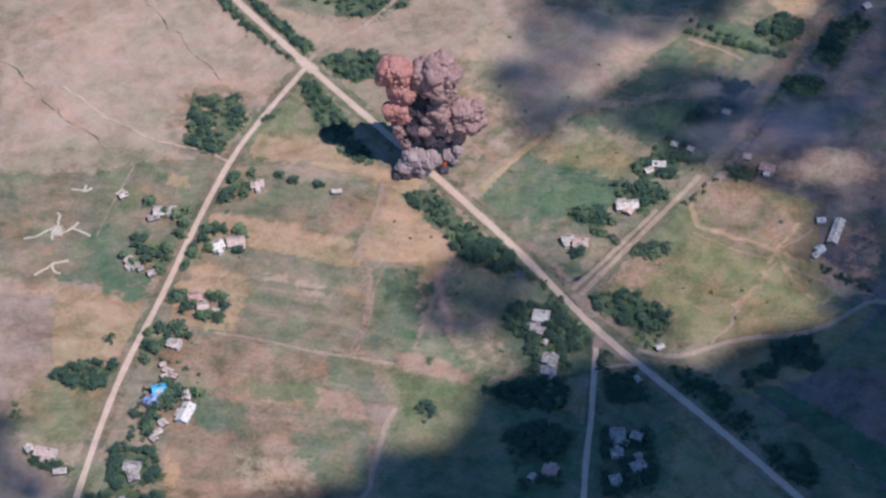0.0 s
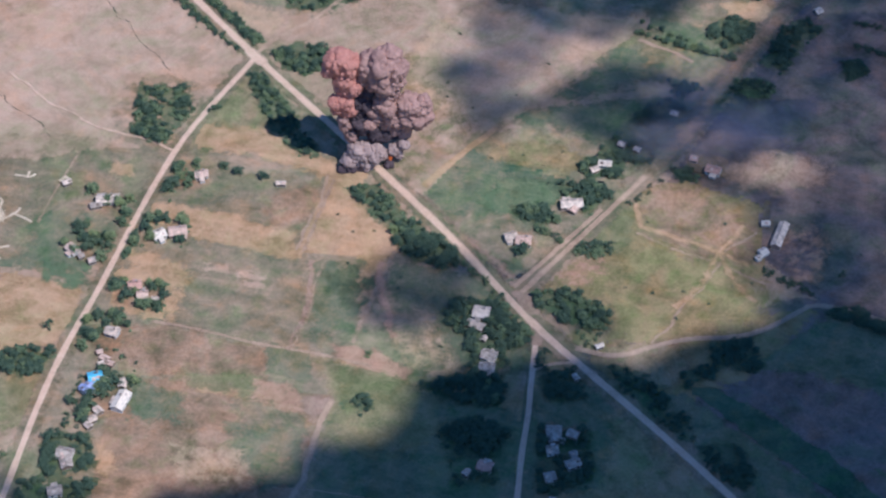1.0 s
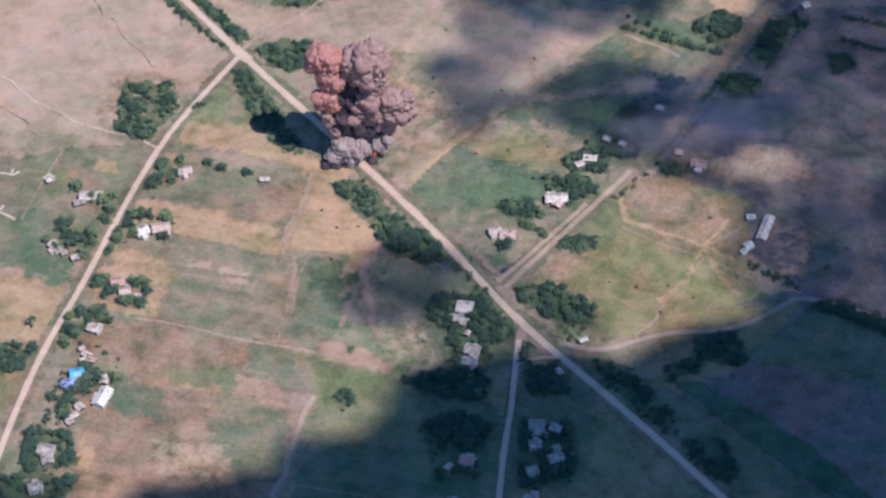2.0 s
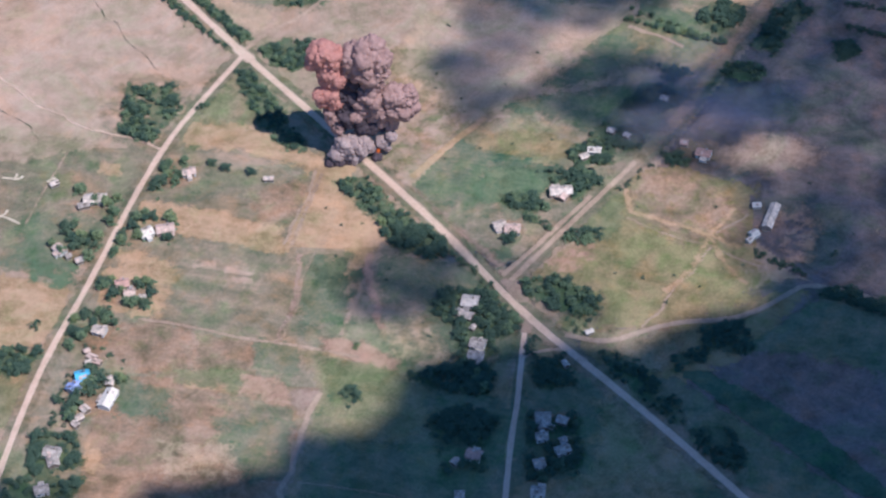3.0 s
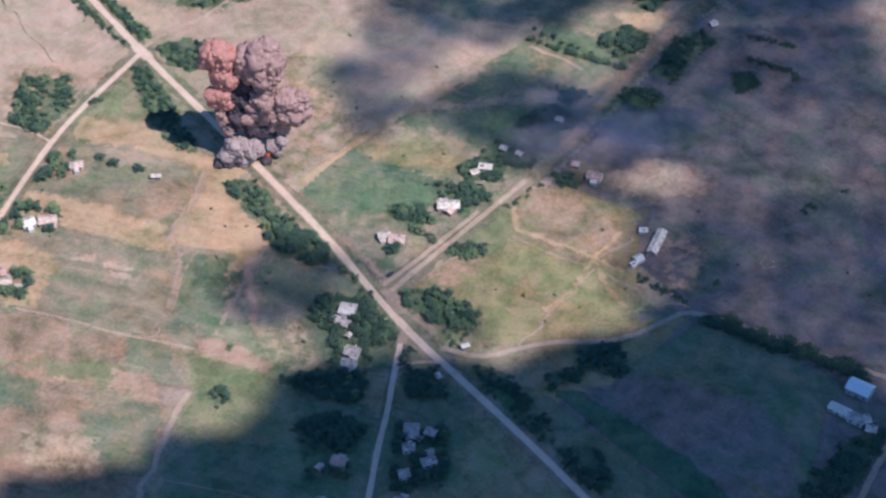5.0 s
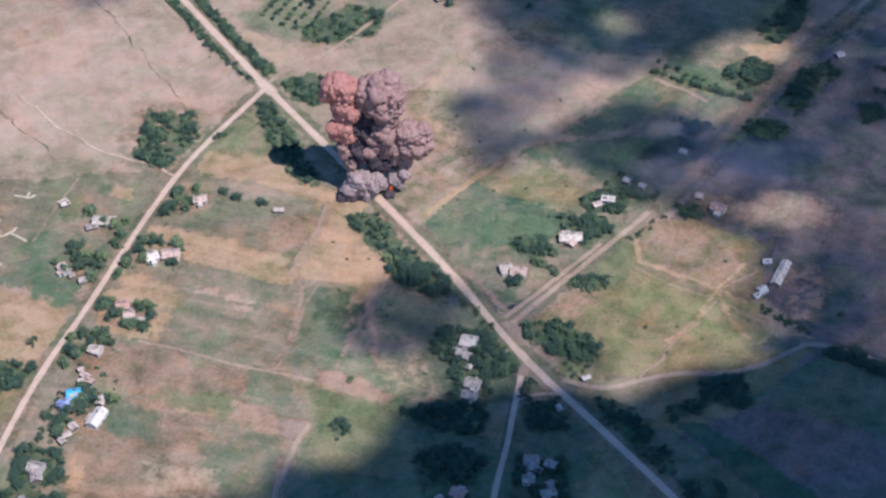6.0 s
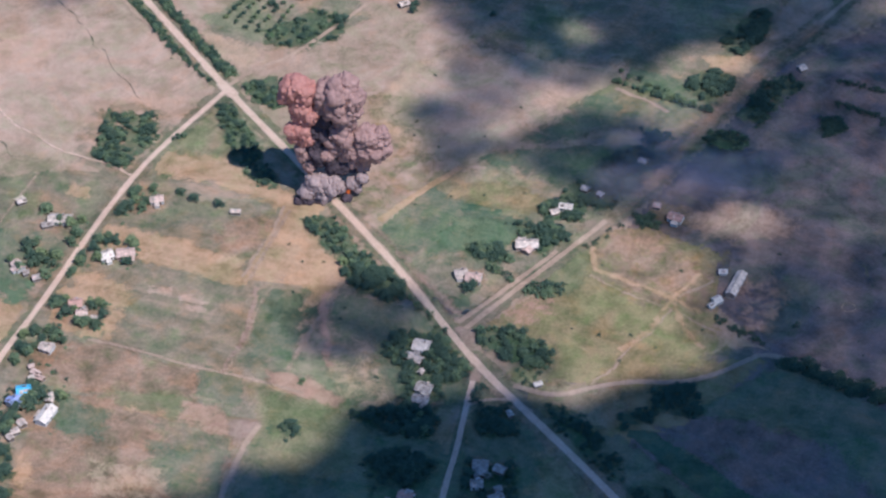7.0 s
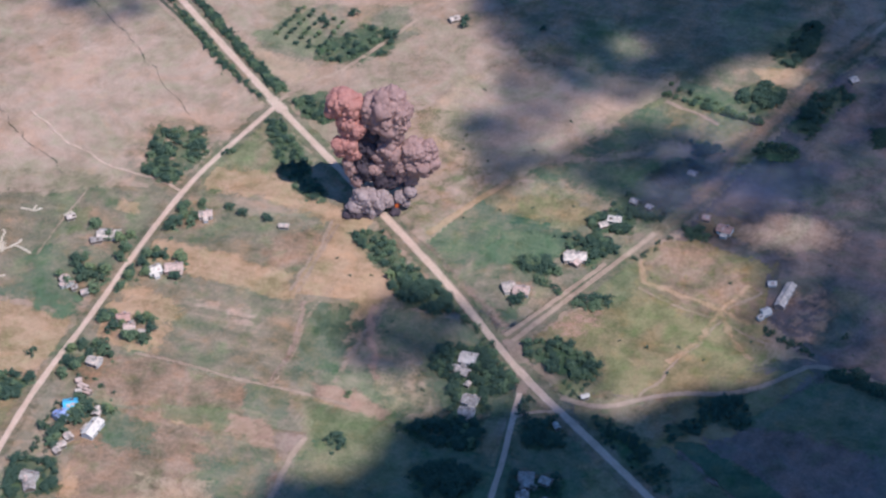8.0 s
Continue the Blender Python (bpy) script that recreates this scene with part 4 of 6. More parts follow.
# village road
house(*[(-232.5, 69.8), (-221.1, 72.1)], 6.5, "long low house with pale grey sheet roof among trees", "slate_white")
shed(*[(-234.7, 65.5), (-229.7, 67.5)], 4, "grey wooden shed beside the long house")
house(*[(-198.7, 46.5), (-193.4, 50)], 7, "house with white roof beside the village road", "roof_white")
house(*[(-191.1, 50.2), (-182.6, 52.3)], 7.5, "house with pinkish tile roof beside the village road", "roof_tan", "wall_brick")
shed(*[(-186, 47.3), (-182, 48.3)], 3.5, "small outbuilding with a pinkish tile roof", "roof_tan")
house(*[(-185.1, 92.7), (-178.9, 94.7)], 5.5, "small house with faded pinkish roof under trees", "roof_tan")
house(*[(-240.1, 35.9), (-235.2, 31.4)], 5.5, "house with faded pinkish roof under trees", "roof_tan")
shed(*[(-227.9, 26.3), (-224.7, 28.1)], 4, "grey shed at the roadside")
house(*[(-204.4, 10.4), (-198.4, 12.4)], 6.5, "house with faded red tile roof in a garden", "roof_red")
house(*[(-198.9, 4.6), (-193.9, 5.7)], 6, "house with pinkish roof in a garden", "roof_tan")
shed(*[(-191.3, 3.5), (-187.8, 2.9)], 3.5, "pale shed in the garden", "slate_white")
house(*[(-209.6, -19.8), (-203.6, -21.7)], 5.5, "white-roofed house behind trees", "slate_white")
shed(*[(-208.9, -37), (-204.7, -39)], 3, "small tan shed in the garden", "roof_tan")
shed(*[(-205.5, -40.5), (-202, -41.8)], 2.6, "low tan outbuilding in the garden", "roof_tan")
house(*[(-211.9, -52.4), (-205.6, -50.1)], 8, "house with bright blue metal roof", "roof_blue")
house(*[(-212.5, -61.5), (-209.5, -56.2)], 7, "house with violet-blue metal roof", "roof_violet")
shed(*[(-206.4, -51.6), (-201.9, -52.1)], 3, "white-roofed lean-to beside the blue house", "roof_white")
house(*[(-195, -70.5), (-192.4, -59.5)], 7, "long house with bright white roof", "roof_white")
shed(*[(-195.1, -56), (-194.9, -50.9)], 4, "white-roofed shed beside the white house", "slate_white")
shed(*[(-204.9, -70.4), (-202.2, -73.1)], 4, "grey shed in a garden", "slate_white")
shed(*[(-206.8, -78.4), (-203.9, -76.1)], 4, "grey shed beside garden trees", "slate_white")
house(*[(-217.3, -99.5), (-210, -100.5)], 7, "grey-roofed house among dark trees", "slate_grey")
shed(*[(-213.7, -101.4), (-210.9, -108.1)], 6, "grey-roofed wing behind the house", "slate_grey")
house(*[(-261.7, -93.4), (-251.5, -94.8)], 6, "long house with pinkish roof", "roof_tan")
shed(*[(-266.2, -90.1), (-263.8, -93.5)], 4, "pale shed beside the long house", "slate_white")
shed(*[(-250.5, -105.3), (-244.7, -104.2)], 3.5, "low outbuilding with a pale sheet roof", "slate_white")
shed(*[(-252.4, 80.6), (-248.9, 83)], 3.5, "pale hut on open grass", "slate_white")
shed(*[(-142.3, 91.1), (-137.6, 91.4)], 2.6, "low white hut beside round trees", "slate_white")
house(*[(-216.7, -124.2), (-210.7, -122.2)], 6, "grey-roofed house at the village end", "slate_grey")
shed(*[(-184.8, 51), (-183.2, 52.3)], 3.2, "small white lean-to beside the pinkish house", "slate_white")
shed(*[(-184.8, 47.3), (-182.6, 48.3)], 2.8, "small white store beside the pinkish house", "roof_white")
shed(*[(-233.6, 29.1), (-231.5, 30.4)], 3.2, "low grey shed under trees", "slate_grey")
shed(*[(-211, -34.6), (-209.5, -33.7)], 2.4, "tiny tan hut in a garden", "roof_tan")
shed(*[(-209.2, -41.9), (-207.1, -41)], 2.4, "tiny white hut in a garden", "slate_white")
shed(*[(-207.5, -80.6), (-205, -82.6)], 3, "small pale shed behind garden trees", "slate_white")
# by the junction
house(*[(-31.4, 9.7), (-23.5, 9)], 8.5, "house with pale grey sheet roof among trees", "slate_white")
shed(*[(-33.7, 2.7), (-25.6, -0.6)], 5, "pale lean-to building behind the house", "slate_white")
house(*[(-24.4, -17.8), (-17.6, -19.6)], 7, "house with patched grey roof among trees", "slate_grey")
house(*[(-24.8, -26.7), (-17.6, -27)], 6.5, "weathered grey-roofed house among trees", "slate_grey")
house(*[(5.3, 88.8), (16.1, 90.7)], 7, "house with pale roof in green plot", "slate_white", "wall_brick")
shed(*[(10.7, 84.3), (12.8, 88.7)], 5, "pale-roofed wing beside the house", "roof_tan")
house(*[(-20.9, 62.3), (-15.4, 64.5)], 5.5, "half-ruined pale house beside dark trees", "slate_white")
house(*[(-15.1, 61.2), (-7.7, 61.1)], 7, "house with pinkish-white roof in green plot", "roof_tan")
house(*[(22.4, 121), (28.8, 120.8)], 4.5, "white-roofed house among trees", "roof_white")
shed(*[(18.8, 115.5), (22.1, 117.6)], 4, "small outbuilding with a white sheet roof", "slate_white")
shed(*[(57.5, 163.9), (61.2, 162.5)], 4, "white-roofed shed among dark trees", "slate_white")
shed(*[(31.6, 137.6), (35, 136.2)], 4, "grey wooden shed among dark trees")
house(*[(78, 122.5), (85.1, 120.6)], 6, "house with faded red roof on open ground", "roof_red")
shed(*[(69.4, 129.8), (72.9, 129.3)], 4, "dull red shed on open ground", "roof_red")
house(*[(10.8, -64.1), (17.7, -63.6)], 6, "grey-roofed house in an overgrown plot", "slate_grey")
shed(*[(21, -64.1), (25.9, -65.6)], 5, "grey-roofed outbuilding in an overgrown plot", "slate_grey")
shed(*[(13.6, -66.7), (14.9, -70.8)], 5, "grey wing of the farmhouse", "slate_grey")
house(*[(12, -76.6), (17.3, -75.6)], 5.5, "grey-roofed cottage beside the lane", "slate_grey")
house(*[(22.1, -85), (27.7, -81.8)], 5.5, "weathered grey house with patched roof", "slate_grey")
house(*[(12.5, -93.2), (17.1, -91.5)], 5.5, "grey-roofed cottage in dense trees", "slate_grey")
house(*[(-19.1, -88.4), (-12.6, -90.1)], 7, "house with faded red roof beside trees", "roof_red")
shed(*[(-25, -95), (-23.1, -92.1)], 4, "pinkish shed beside the red-roofed house", "roof_tan")
house(*[(12.5, -109.2), (18.8, -109.4)], 6, "grey-roofed cottage beside the lane", "slate_grey")
shed(*[(-22.1, -113.6), (-18, -113.2)], 5, "grey shed under trees")
shed(*[(30.3, -8.2), (33.4, -6.3)], 2.6, "small white hut on a clearing", "roof_white")
shed(*[(-21.3, -21.3), (-18, -22.2)], 2.2, "narrow white lean-to against the grey house", "roof_white")
shed(*[(-25, -8.9), (-24.1, -6.5)], 2.4, "tiny white hut among trees", "slate_white")
shed(*[(21.2, -27.4), (23, -30.2)], 2.4, "tiny white hut among dark trees", "slate_white")
shed(*[(17.5, -68.6), (19.7, -69.8)], 3.5, "grey sheet-roofed store beside the farmhouse", "slate_grey")
shed(*[(23.3, -78), (25.9, -76.4)], 3.5, "grey shed in an overgrown plot", "slate_grey")
shed(*[(40.2, 134.4), (42.8, 132.9)], 3, "pale grey hut among dark trees", "slate_white")
shed(*[(105.8, 59.3), (107.8, 61.3)], 2.6, "small white store beside the barn", "roof_white", "wall_white")
# farm buildings
house(*[(114.9, 68.5), (119.1, 85)], 5.4, "long barn with pale metal roof on dry grass", "slate_white", "wall_brick", eaves=3.0, chimney=False, category="barn", name="barn")
shed(*[(107.5, 63.3), (110.5, 65.8)], 5, "white-roofed shed beside the barn", "roof_white", "wall_white")
shed(*[(107.7, 84.9), (111.5, 85.5)], 3.2, "small white shed beside the barn", "roof_white", "wall_white")
house(*[(214.7, -8.3), (225.1, -13.2)], 9.5, "large warehouse with bright metal roof", "roof_steel", "concrete", eaves=4.0, rise=1.6, chimney=False, category="warehouse", name="warehouse")
house(*[(206.4, -22.4), (215.5, -27)], 5.5, "long low farm building with white roof", "roof_white", "wall_white", chimney=False, category="farm building", name="farm_building")
house(*[(215.5, -27.7), (222.5, -31.1)], 6.5, "low farm building with grey roof", "slate_grey", "wall_white", chimney=False, category="farm building", name="farm_building")
shed(*[(221.4, -29.8), (225, -28.5)], 6, "pale outbuilding of the farm", "slate_white")
shed(*[(223.6, -34.5), (228.3, -35.3)], 5, "low pale outbuilding of the farm", "slate_white")
shed(*[(-91.1, 275.2), (-86.9, 278)], 4.5, "pale hut beside a dark tree", "slate_white")
shed(*[(131.9, 252), (134.8, 254.3)], 5, "pale hut beside the dirt road", "slate_white")


# ---------------------------------------------------------------- trees
def tube(bm, a, b, ra, rb, sides=6):
    a, b = Vector(a), Vector(b)
    q = (b - a).to_track_quat("Z", "Y")
    ring = []
    for p, r in ((a, ra), (b, rb)):
        ring.append([bm.verts.new(p + q @ Vector((r * math.cos(6.2832 * k / sides), r * math.sin(6.2832 * k / sides), 0))) for k in range(sides)])
    for k in range(sides):
        bm.faces.new((ring[0][k], ring[0][(k + 1) % sides], ring[1][(k + 1) % sides], ring[1][k]))


def tree_kind(seed, tall, wide, leaf, low=0.25, name="tree"):
    """A tree or bush one metre high: tapered trunk with limbs, and a crown of leaf clumps with gaps."""
    rng = random.Random(seed)
    root = new(name)
    bm = bmesh.new()
    tube(bm, (0, 0, -0.02), (0.01, 0.0, 0.35), 0.035, 0.022)
    tube(bm, (0.01, 0, 0.35), (0.02, 0.02, 0.75), 0.022, 0.008)
    clumps = []
    for k in range(rng.randint(11, 16)):
        a = rng.uniform(0, 6.283)
        z = rng.uniform(low, 0.86)
        r = wide * math.sqrt(rng.random()) * (1.0 - 0.75 * max(0, z - 0.45)) * 1.0
        clumps.append((Vector((r * math.cos(a), r * math.sin(a), z)), rng.uniform(0.08, 0.2) * (0.6 + wide)))
    clumps.append((Vector((0, 0, 0.8)), 0.17 * (0.6 + wide)))
    for c, r in clumps[:7]:
        tube(bm, (0.01, 0, rng.uniform(0.2, 0.4)), c, 0.015, 0.004, 4)
    part("trunk", bm, M["bark"], root)
    verts, faces = [], []
    for c, r in clumps:
        for k in range(42):
            d = Vector((rng.gauss(0, 1), rng.gauss(0, 1), rng.gauss(0.25, 0.9))).normalized()
            p = c + d * r * (rng.uniform(0.45, 1.12) if k % 4 else rng.uniform(1.0, 1.7))
            nrm = (d + Vector((rng.gauss(0, 0.35), rng.gauss(0, 0.35), rng.gauss(0.95, 0.35)))).normalized()
            u = nrm.orthogonal().normalized()
            u.rotate(Matrix.Rotation(rng.uniform(0, 6.28), 3, nrm))
            v = nrm.cross(u)
            s = rng.uniform(0.044, 0.089)
            base = len(verts)
            verts += [p + u * s, p + v * s * 0.7 + nrm * s * 0.2, p - u * s, p - v * s * 0.7 + nrm * s * 0.2]
            faces.append((base, base + 1, base + 2, base + 3))
    me = bpy.data.meshes.new("crown")
    me.from_pydata(verts, [], faces)
    me.materials.append(leaf)
    crown = new("crown", me)
    crown.parent = root
    return root


KINDS = [tree_kind(11, 1, 0.42, M["leaf"]), tree_kind(12, 1, 0.5, M["leaf_dark"]), tree_kind(13, 1, 0.36, M["leaf"]),
         tree_kind(14, 1, 0.55, M["leaf_dark"]), tree_kind(15, 1, 0.46, M["leaf"])]
BUSHES = [tree_kind(21, 1, 0.75, M["leaf"], 0.12, "bush"), tree_kind(22, 1, 0.85, M["leaf_dark"], 0.12, "bush"), tree_kind(23, 1, 0.7, M["leaf"], 0.12, "bush")]
DARK = {KINDS[1], KINDS[3], BUSHES[1]}
USED = set()
rng = random.Random(5)


WOOD = []


def plant(x, y, h, label, group, bush=False, dark=None, wood=False):
    kinds = BUSHES if bush else KINDS
    k = rng.choice(kinds if dark is None else [q for q in kinds if (q in DARK) == dark])
    m = pose(x, y, 0, 0, 0, rng.uniform(0, 360))
    h *= 0.8
    wide = rng.uniform(1.05, 1.45)
    size = Matrix.Diagonal((h * wide, h * wide, h, 1))
    if wood:
        WOOD.append((k, m @ size))
        return None
    if k in USED:
        ob = copy_thing(k, m)
        ob.scale = (h * wide, h * wide, h)
    else:
        USED.add(k)
        ob = k
        ob.matrix_basis = m @ size
    return tagged(ob, label, "bush" if bush else "tree", group)


def inside(p, poly):
    odd = False
    for (x0, y0), (x1, y1) in zip(poly, poly[1:] + poly[:1]):
        if (y0 > p[1]) != (y1 > p[1]) and p[0] < (x1 - x0) * (p[1] - y0) / (y1 - y0) + x0:
            odd = not odd
    return odd


BUILT = [(o.matrix_world.translation.x, o.matrix_world.translation.y) for o in scene.objects if o.type == "EMPTY" and o.name.split(".")[0] in ("house", "shed", "barn", "warehouse", "farm_building")]


SCRUB = []


def on_road(x, y, free=3.6):
    """Whether a place lies on one of the roads or within a crown's reach of it."""
    for line in (MAIN, SIDE, RAIL):
        for (x0, y0), (x1, y1) in zip(line, line[1:]):
            k = min(1.0, max(0.0, ((x - x0) * (x1 - x0) + (y - y0) * (y1 - y0)) / ((x1 - x0) ** 2 + (y1 - y0) ** 2)))
            if math.hypot(x - x0 - k * (x1 - x0), y - y0 - k * (y1 - y0)) < free:
                return True
    return False


def ragged(x, y):
    """Where a thicket is closed (above 0) and where it opens."""
    return noise.noise((x * 0.1, y * 0.1, 7.7)) + 0.55 * noise.noise((x * 0.27, y * 0.27, 2.2)) + 0.1


def grove(poly, count, low, high, label, group, bush=False, dark=None, gap=1.7, own=4, holes=True):
    """A thicket: crowns of mixed size in uneven clumps, low scrub between them, and below an undergrowth sheet coloured
    as if shaded.
    """
    count = int(count * 1.1)
    xs, ys = [p[0] for p in poly], [p[1] for p in poly]
    put, tries = [], 0
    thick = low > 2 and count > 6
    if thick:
        field("undergrowth", poly, "under", "undergrowth of a thicket in a shade-darkened green", 9, 0.82, "undergrowth", "undergrowth")
        for k in range(count * 2):
            p = (rng.uniform(min(xs) - 2, max(xs) + 2), rng.uniform(min(ys) - 2, max(ys) + 2))
            if inside((p[0] * 0.93 + 0.07 * sum(xs) / len(xs), p[1] * 0.93 + 0.07 * sum(ys) / len(ys)), poly) and ragged(*p) > -0.15 and not on_road(*p, 3.0) and not any((p[0] - q[0]) ** 2 + (p[1] - q[1]) ** 2 < 22 for q in BUILT):
                SCRUB.append((*p, rng.uniform(0.8, 2.0), bool(dark)))
    while len(put) < count and tries < count * 60:
        tries += 1
        p = (rng.uniform(min(xs), max(xs)), rng.uniform(min(ys), max(ys)))
        if not inside(p, poly) or any((p[0] - q[0]) ** 2 + (p[1] - q[1]) ** 2 < gap * gap for q in put):
            continue
        if any((p[0] - q[0]) ** 2 + (p[1] - q[1]) ** 2 < 26 for q in BUILT):
            continue
        if on_road(*p, 4.6 if thick else 3.0):
            continue
        full = ragged(*p)
        if holes and thick and full < 0:
            if rng.random() > 0.12:
                continue
            full = 0.0
        put.append(p)
        h = low + (high - low) * min(1.0, max(0.0, full)) ** 0.7 * rng.uniform(0.5, 1.1) if thick else rng.uniform(low, high)
        plant(*p, h * (rng.uniform(0.65, 1.12) if thick else 1.0), label, group, bush, dark if dark is not None or rng.random() < 0.6 else True, len(put) > own)


def row(a, b, count, low, high, label, group, spread=0.5, bush=False, dark=None):
    a, b = Vector(a), Vector(b)
    for k in range(count):
        p = a.lerp(b, (k + rng.uniform(-0.3, 0.3)) / max(1, count - 1)) + Vector((rng.gauss(0, spread), rng.gauss(0, spread)))
        plant(p.x, p.y, rng.uniform(low, high), label, group, bush, dark)


def singles(points, low, high, label, group, bush=False, dark=None):
    for x, y in points:
        plant(x, y, rng.uniform(low, high), label, group, bush, dark)
        for k in range(rng.randint(1, 4) if low > 4 and len(points) > 3 else 0):
            SCRUB.append((x + rng.gauss(0, 2.2), y + rng.gauss(0, 2.2), rng.uniform(0.7, 1.7), bool(dark)))


grove([(-226.3, 162.4), (-199.6, 159.4), (-194.3, 144.5), (-205.4, 117.6), (-225, 122.6)], 74, 3.5, 6.5, "green leafy tree in a roadside thicket", "thicket by the village road")
grove([(-160.4, 193.5), (-146.8, 203.5), (-124.2, 196.9), (-123.3, 189.1), (-140.3, 176.3), (-153.5, 182.8)], 40, 4, 7, "green leafy tree in a thicket at the crossing", "thicket at the crossing")
grove([(-171.1, 175.9), (-161.8, 175.1), (-145.1, 152.7), (-123.3, 114.7), (-136, 116.1), (-153.7, 136.7), (-164.1, 158.3)], 72, 3, 6, "green leafy tree in the roadside belt", "roadside belt", holes=False)
grove([(-106.1, 92.2), (-89.7, 96.4), (-72.3, 75.2), (-54.8, 61), (-66.1, 47.9), (-77, 55.2), (-81.4, 67.1), (-92.6, 74.4)], 40, 4, 7, "green leafy tree in the roadside belt", "roadside belt below", holes=False)
grove([(-76.4, 57.2), (-56.3, 61.7), (-38.6, 44.1), (-48, 39.4), (-68.7, 45.7)], 34, 5, 8, "dark broad tree in the roadside belt", "roadside belt below", dark=True)
row(*[(-48.7, 50.5), (-19.4, 22.7)], 9, 2, 3.4, "low green bush along the main road", "roadside bushes", 1.2, True)
grove([(-47.9, 8), (-38.9, 18.2), (-20.8, 21.3), (-3.3, 10.8), (-3.6, -7), (-14.3, -12.5), (-15.6, -33), (-11.9, -47.3), (-30.9, -47.8), (-30.1, -22.9), (-31.4, -6.1), (-45.9, 0.5)], 100, 4, 7.5, "leafy tree around the junction houses", "trees around the junction houses", holes=False)
grove([(-54.8, -39.9), (-32.2, -31.1), (-12.6, -37.2), (-17.2, -48.3), (-30.8, -49.2)], 26, 4, 6.5, "leafy tree below the houses", "trees below the houses", dark=True)
grove([(-40, -68.7), (-22, -56.9), (-7.9, -65.6), (-9.6, -80.8), (-36.5, -79.1)], 40, 4, 7, "dark leafy tree in a thicket", "thicket beside the lane", dark=True)
grove([(-5.1, 26.1), (13.8, 31.2), (34.6, 18.9), (35.1, 5.6), (17.9, 6.4), (0.1, 14.9)], 46, 4, 7, "green leafy tree in the junction thicket", "thicket at the junction")
grove([(2.4, 107.3), (21.5, 106.3), (33.4, 98.7), (19.6, 85.5), (5.9, 97.1)], 30, 4.5, 7.5, "green leafy tree round the house plot", "trees round the house plot")
grove([(-19.6, 86.4), (-3.7, 87.4), (5.5, 78.5), (-3, 76), (-17.7, 80)], 26, 3.5, 6.5, "green leafy tree round the house plot", "trees round the house plot")
row(*[(-5.8, 73.7), (6.3, 63.6)], 8, 2.5, 4, "low green bush in a house plot", "garden bushes", 1.0, True)
singles([(-14.6, 55.1), (-11.8, 56.4), (-10, 59.3), (-12.5, 53.2)], 4, 6, "dark tree beside the pale house", "trees round the house plot", dark=True)
grove([(11.4, 120.5), (20.6, 125.3), (34.2, 115.5), (18.3, 111.2)], 20, 3.5, 6.5, "leafy tree beside the white house", "trees round the far house")
grove([(40.7, 158.3), (46.8, 171.9), (54.3, 176.2), (63.5, 168.1), (63, 156.9), (50, 150.3)], 26, 4, 7, "dark leafy tree by the dirt road", "trees by the dirt road", dark=True)
grove([(29, 135.4), (50.3, 143.1), (49, 123.4), (34.2, 126.3)], 20, 3.5, 6, "dark leafy tree by the dirt road", "trees by the dirt road", dark=True)
grove([(52.6, 189.5), (58.5, 191.9), (73.9, 185.6), (59.5, 178.3)], 14, 3, 6, "dark leafy tree in a hedge", "hedge beyond", dark=True)
grove([(86.1, 189), (92.4, 195.5), (102.6, 194.7), (112.4, 188.1), (108.3, 179.5), (94.2, 180.6)], 24, 2.5, 5, "green leafy tree in a hedge", "hedge beside the dirt road")
grove([(102.9, 209.4), (111.2, 227.2), (117.5, 244.9), (127.5, 248.1), (134.6, 239), (122.3, 218.9), (116, 201.6)], 40, 3.5, 6.5, "dark leafy tree by the dirt road", "wood by the dirt road", dark=True)
grove([(73.5, 227.4), (82.2, 245), (97.7, 241.6), (98.5, 227.4), (82.3, 218.8)], 34, 4, 7, "leafy tree beyond the orchard", "wood beyond the orchard", dark=True)
grove([(146.7, 213.7), (157.2, 215.1), (160.6, 206.3), (150.6, 199.3)], 26, 3, 4.5, "dark bush in a round thicket", "round thicket", True, True, 1.6)
row(*[(155, 226.6), (181.1, 217.6)], 12, 2, 3.5, "dark bush in a field strip", "field strip bushes", 1.0, True, True)
row(*[(153.9, 247.1), (177, 240.7)], 10, 2, 3, "dark bush in a field strip", "field strip bushes", 0.8, True, True)
for a, b, count in ((*[(37.1, 235.9), (79.8, 215.2)], 9), (*[(34.7, 227.7), (60, 219)], 8), (*[(60, 219), (89.6, 210.1)], 11)):
    row(a, b, count, 3.4, 4.7, "small round orchard tree in a row", "orchard rows", 0.35)
OA, OB, OC = [(-184.3, 250.1), (-158.8, 238.2), (-176.9, 272.4)]
for i in range(7):
    for j in range(5):
        p = Vector(OA) + (Vector(OB) - Vector(OA)) * j / 4 + (Vector(OC) - Vector(OA)) * i / 5
        plant(p.x + rng.gauss(0, 0.4), p.y + rng.gauss(0, 0.4), rng.uniform(2.5, 3.5), "small round fruit tree in an orchard grid", "orchard grid")
grove([(-159.6, 241.7), (-147.1, 256.5), (-139.6, 265.5), (-119.2, 260.5), (-118.4, 242.5), (-141, 230.5), (-157.2, 231.7)], 40, 3, 6, "leafy tree in the orchard", "orchard trees")
row(*[(146.5, 27.2), (183.2, 13.9)], 52, 3.0, 4.4, "dark bush in a field hedge", "field hedge", 2.1, True, True)
row(*[(183.2, 13.9), (221.9, 0.4)], 52, 3.0, 4.4, "dark bush in a field hedge", "field hedge", 2.1, True, True)
grove([(85.1, 0.9), (103.9, 3.5), (113.2, -9.6), (107, -16), (89.4, -14.8)], 34, 4, 7, "dark leafy tree in a thicket", "thicket below the track", dark=True)
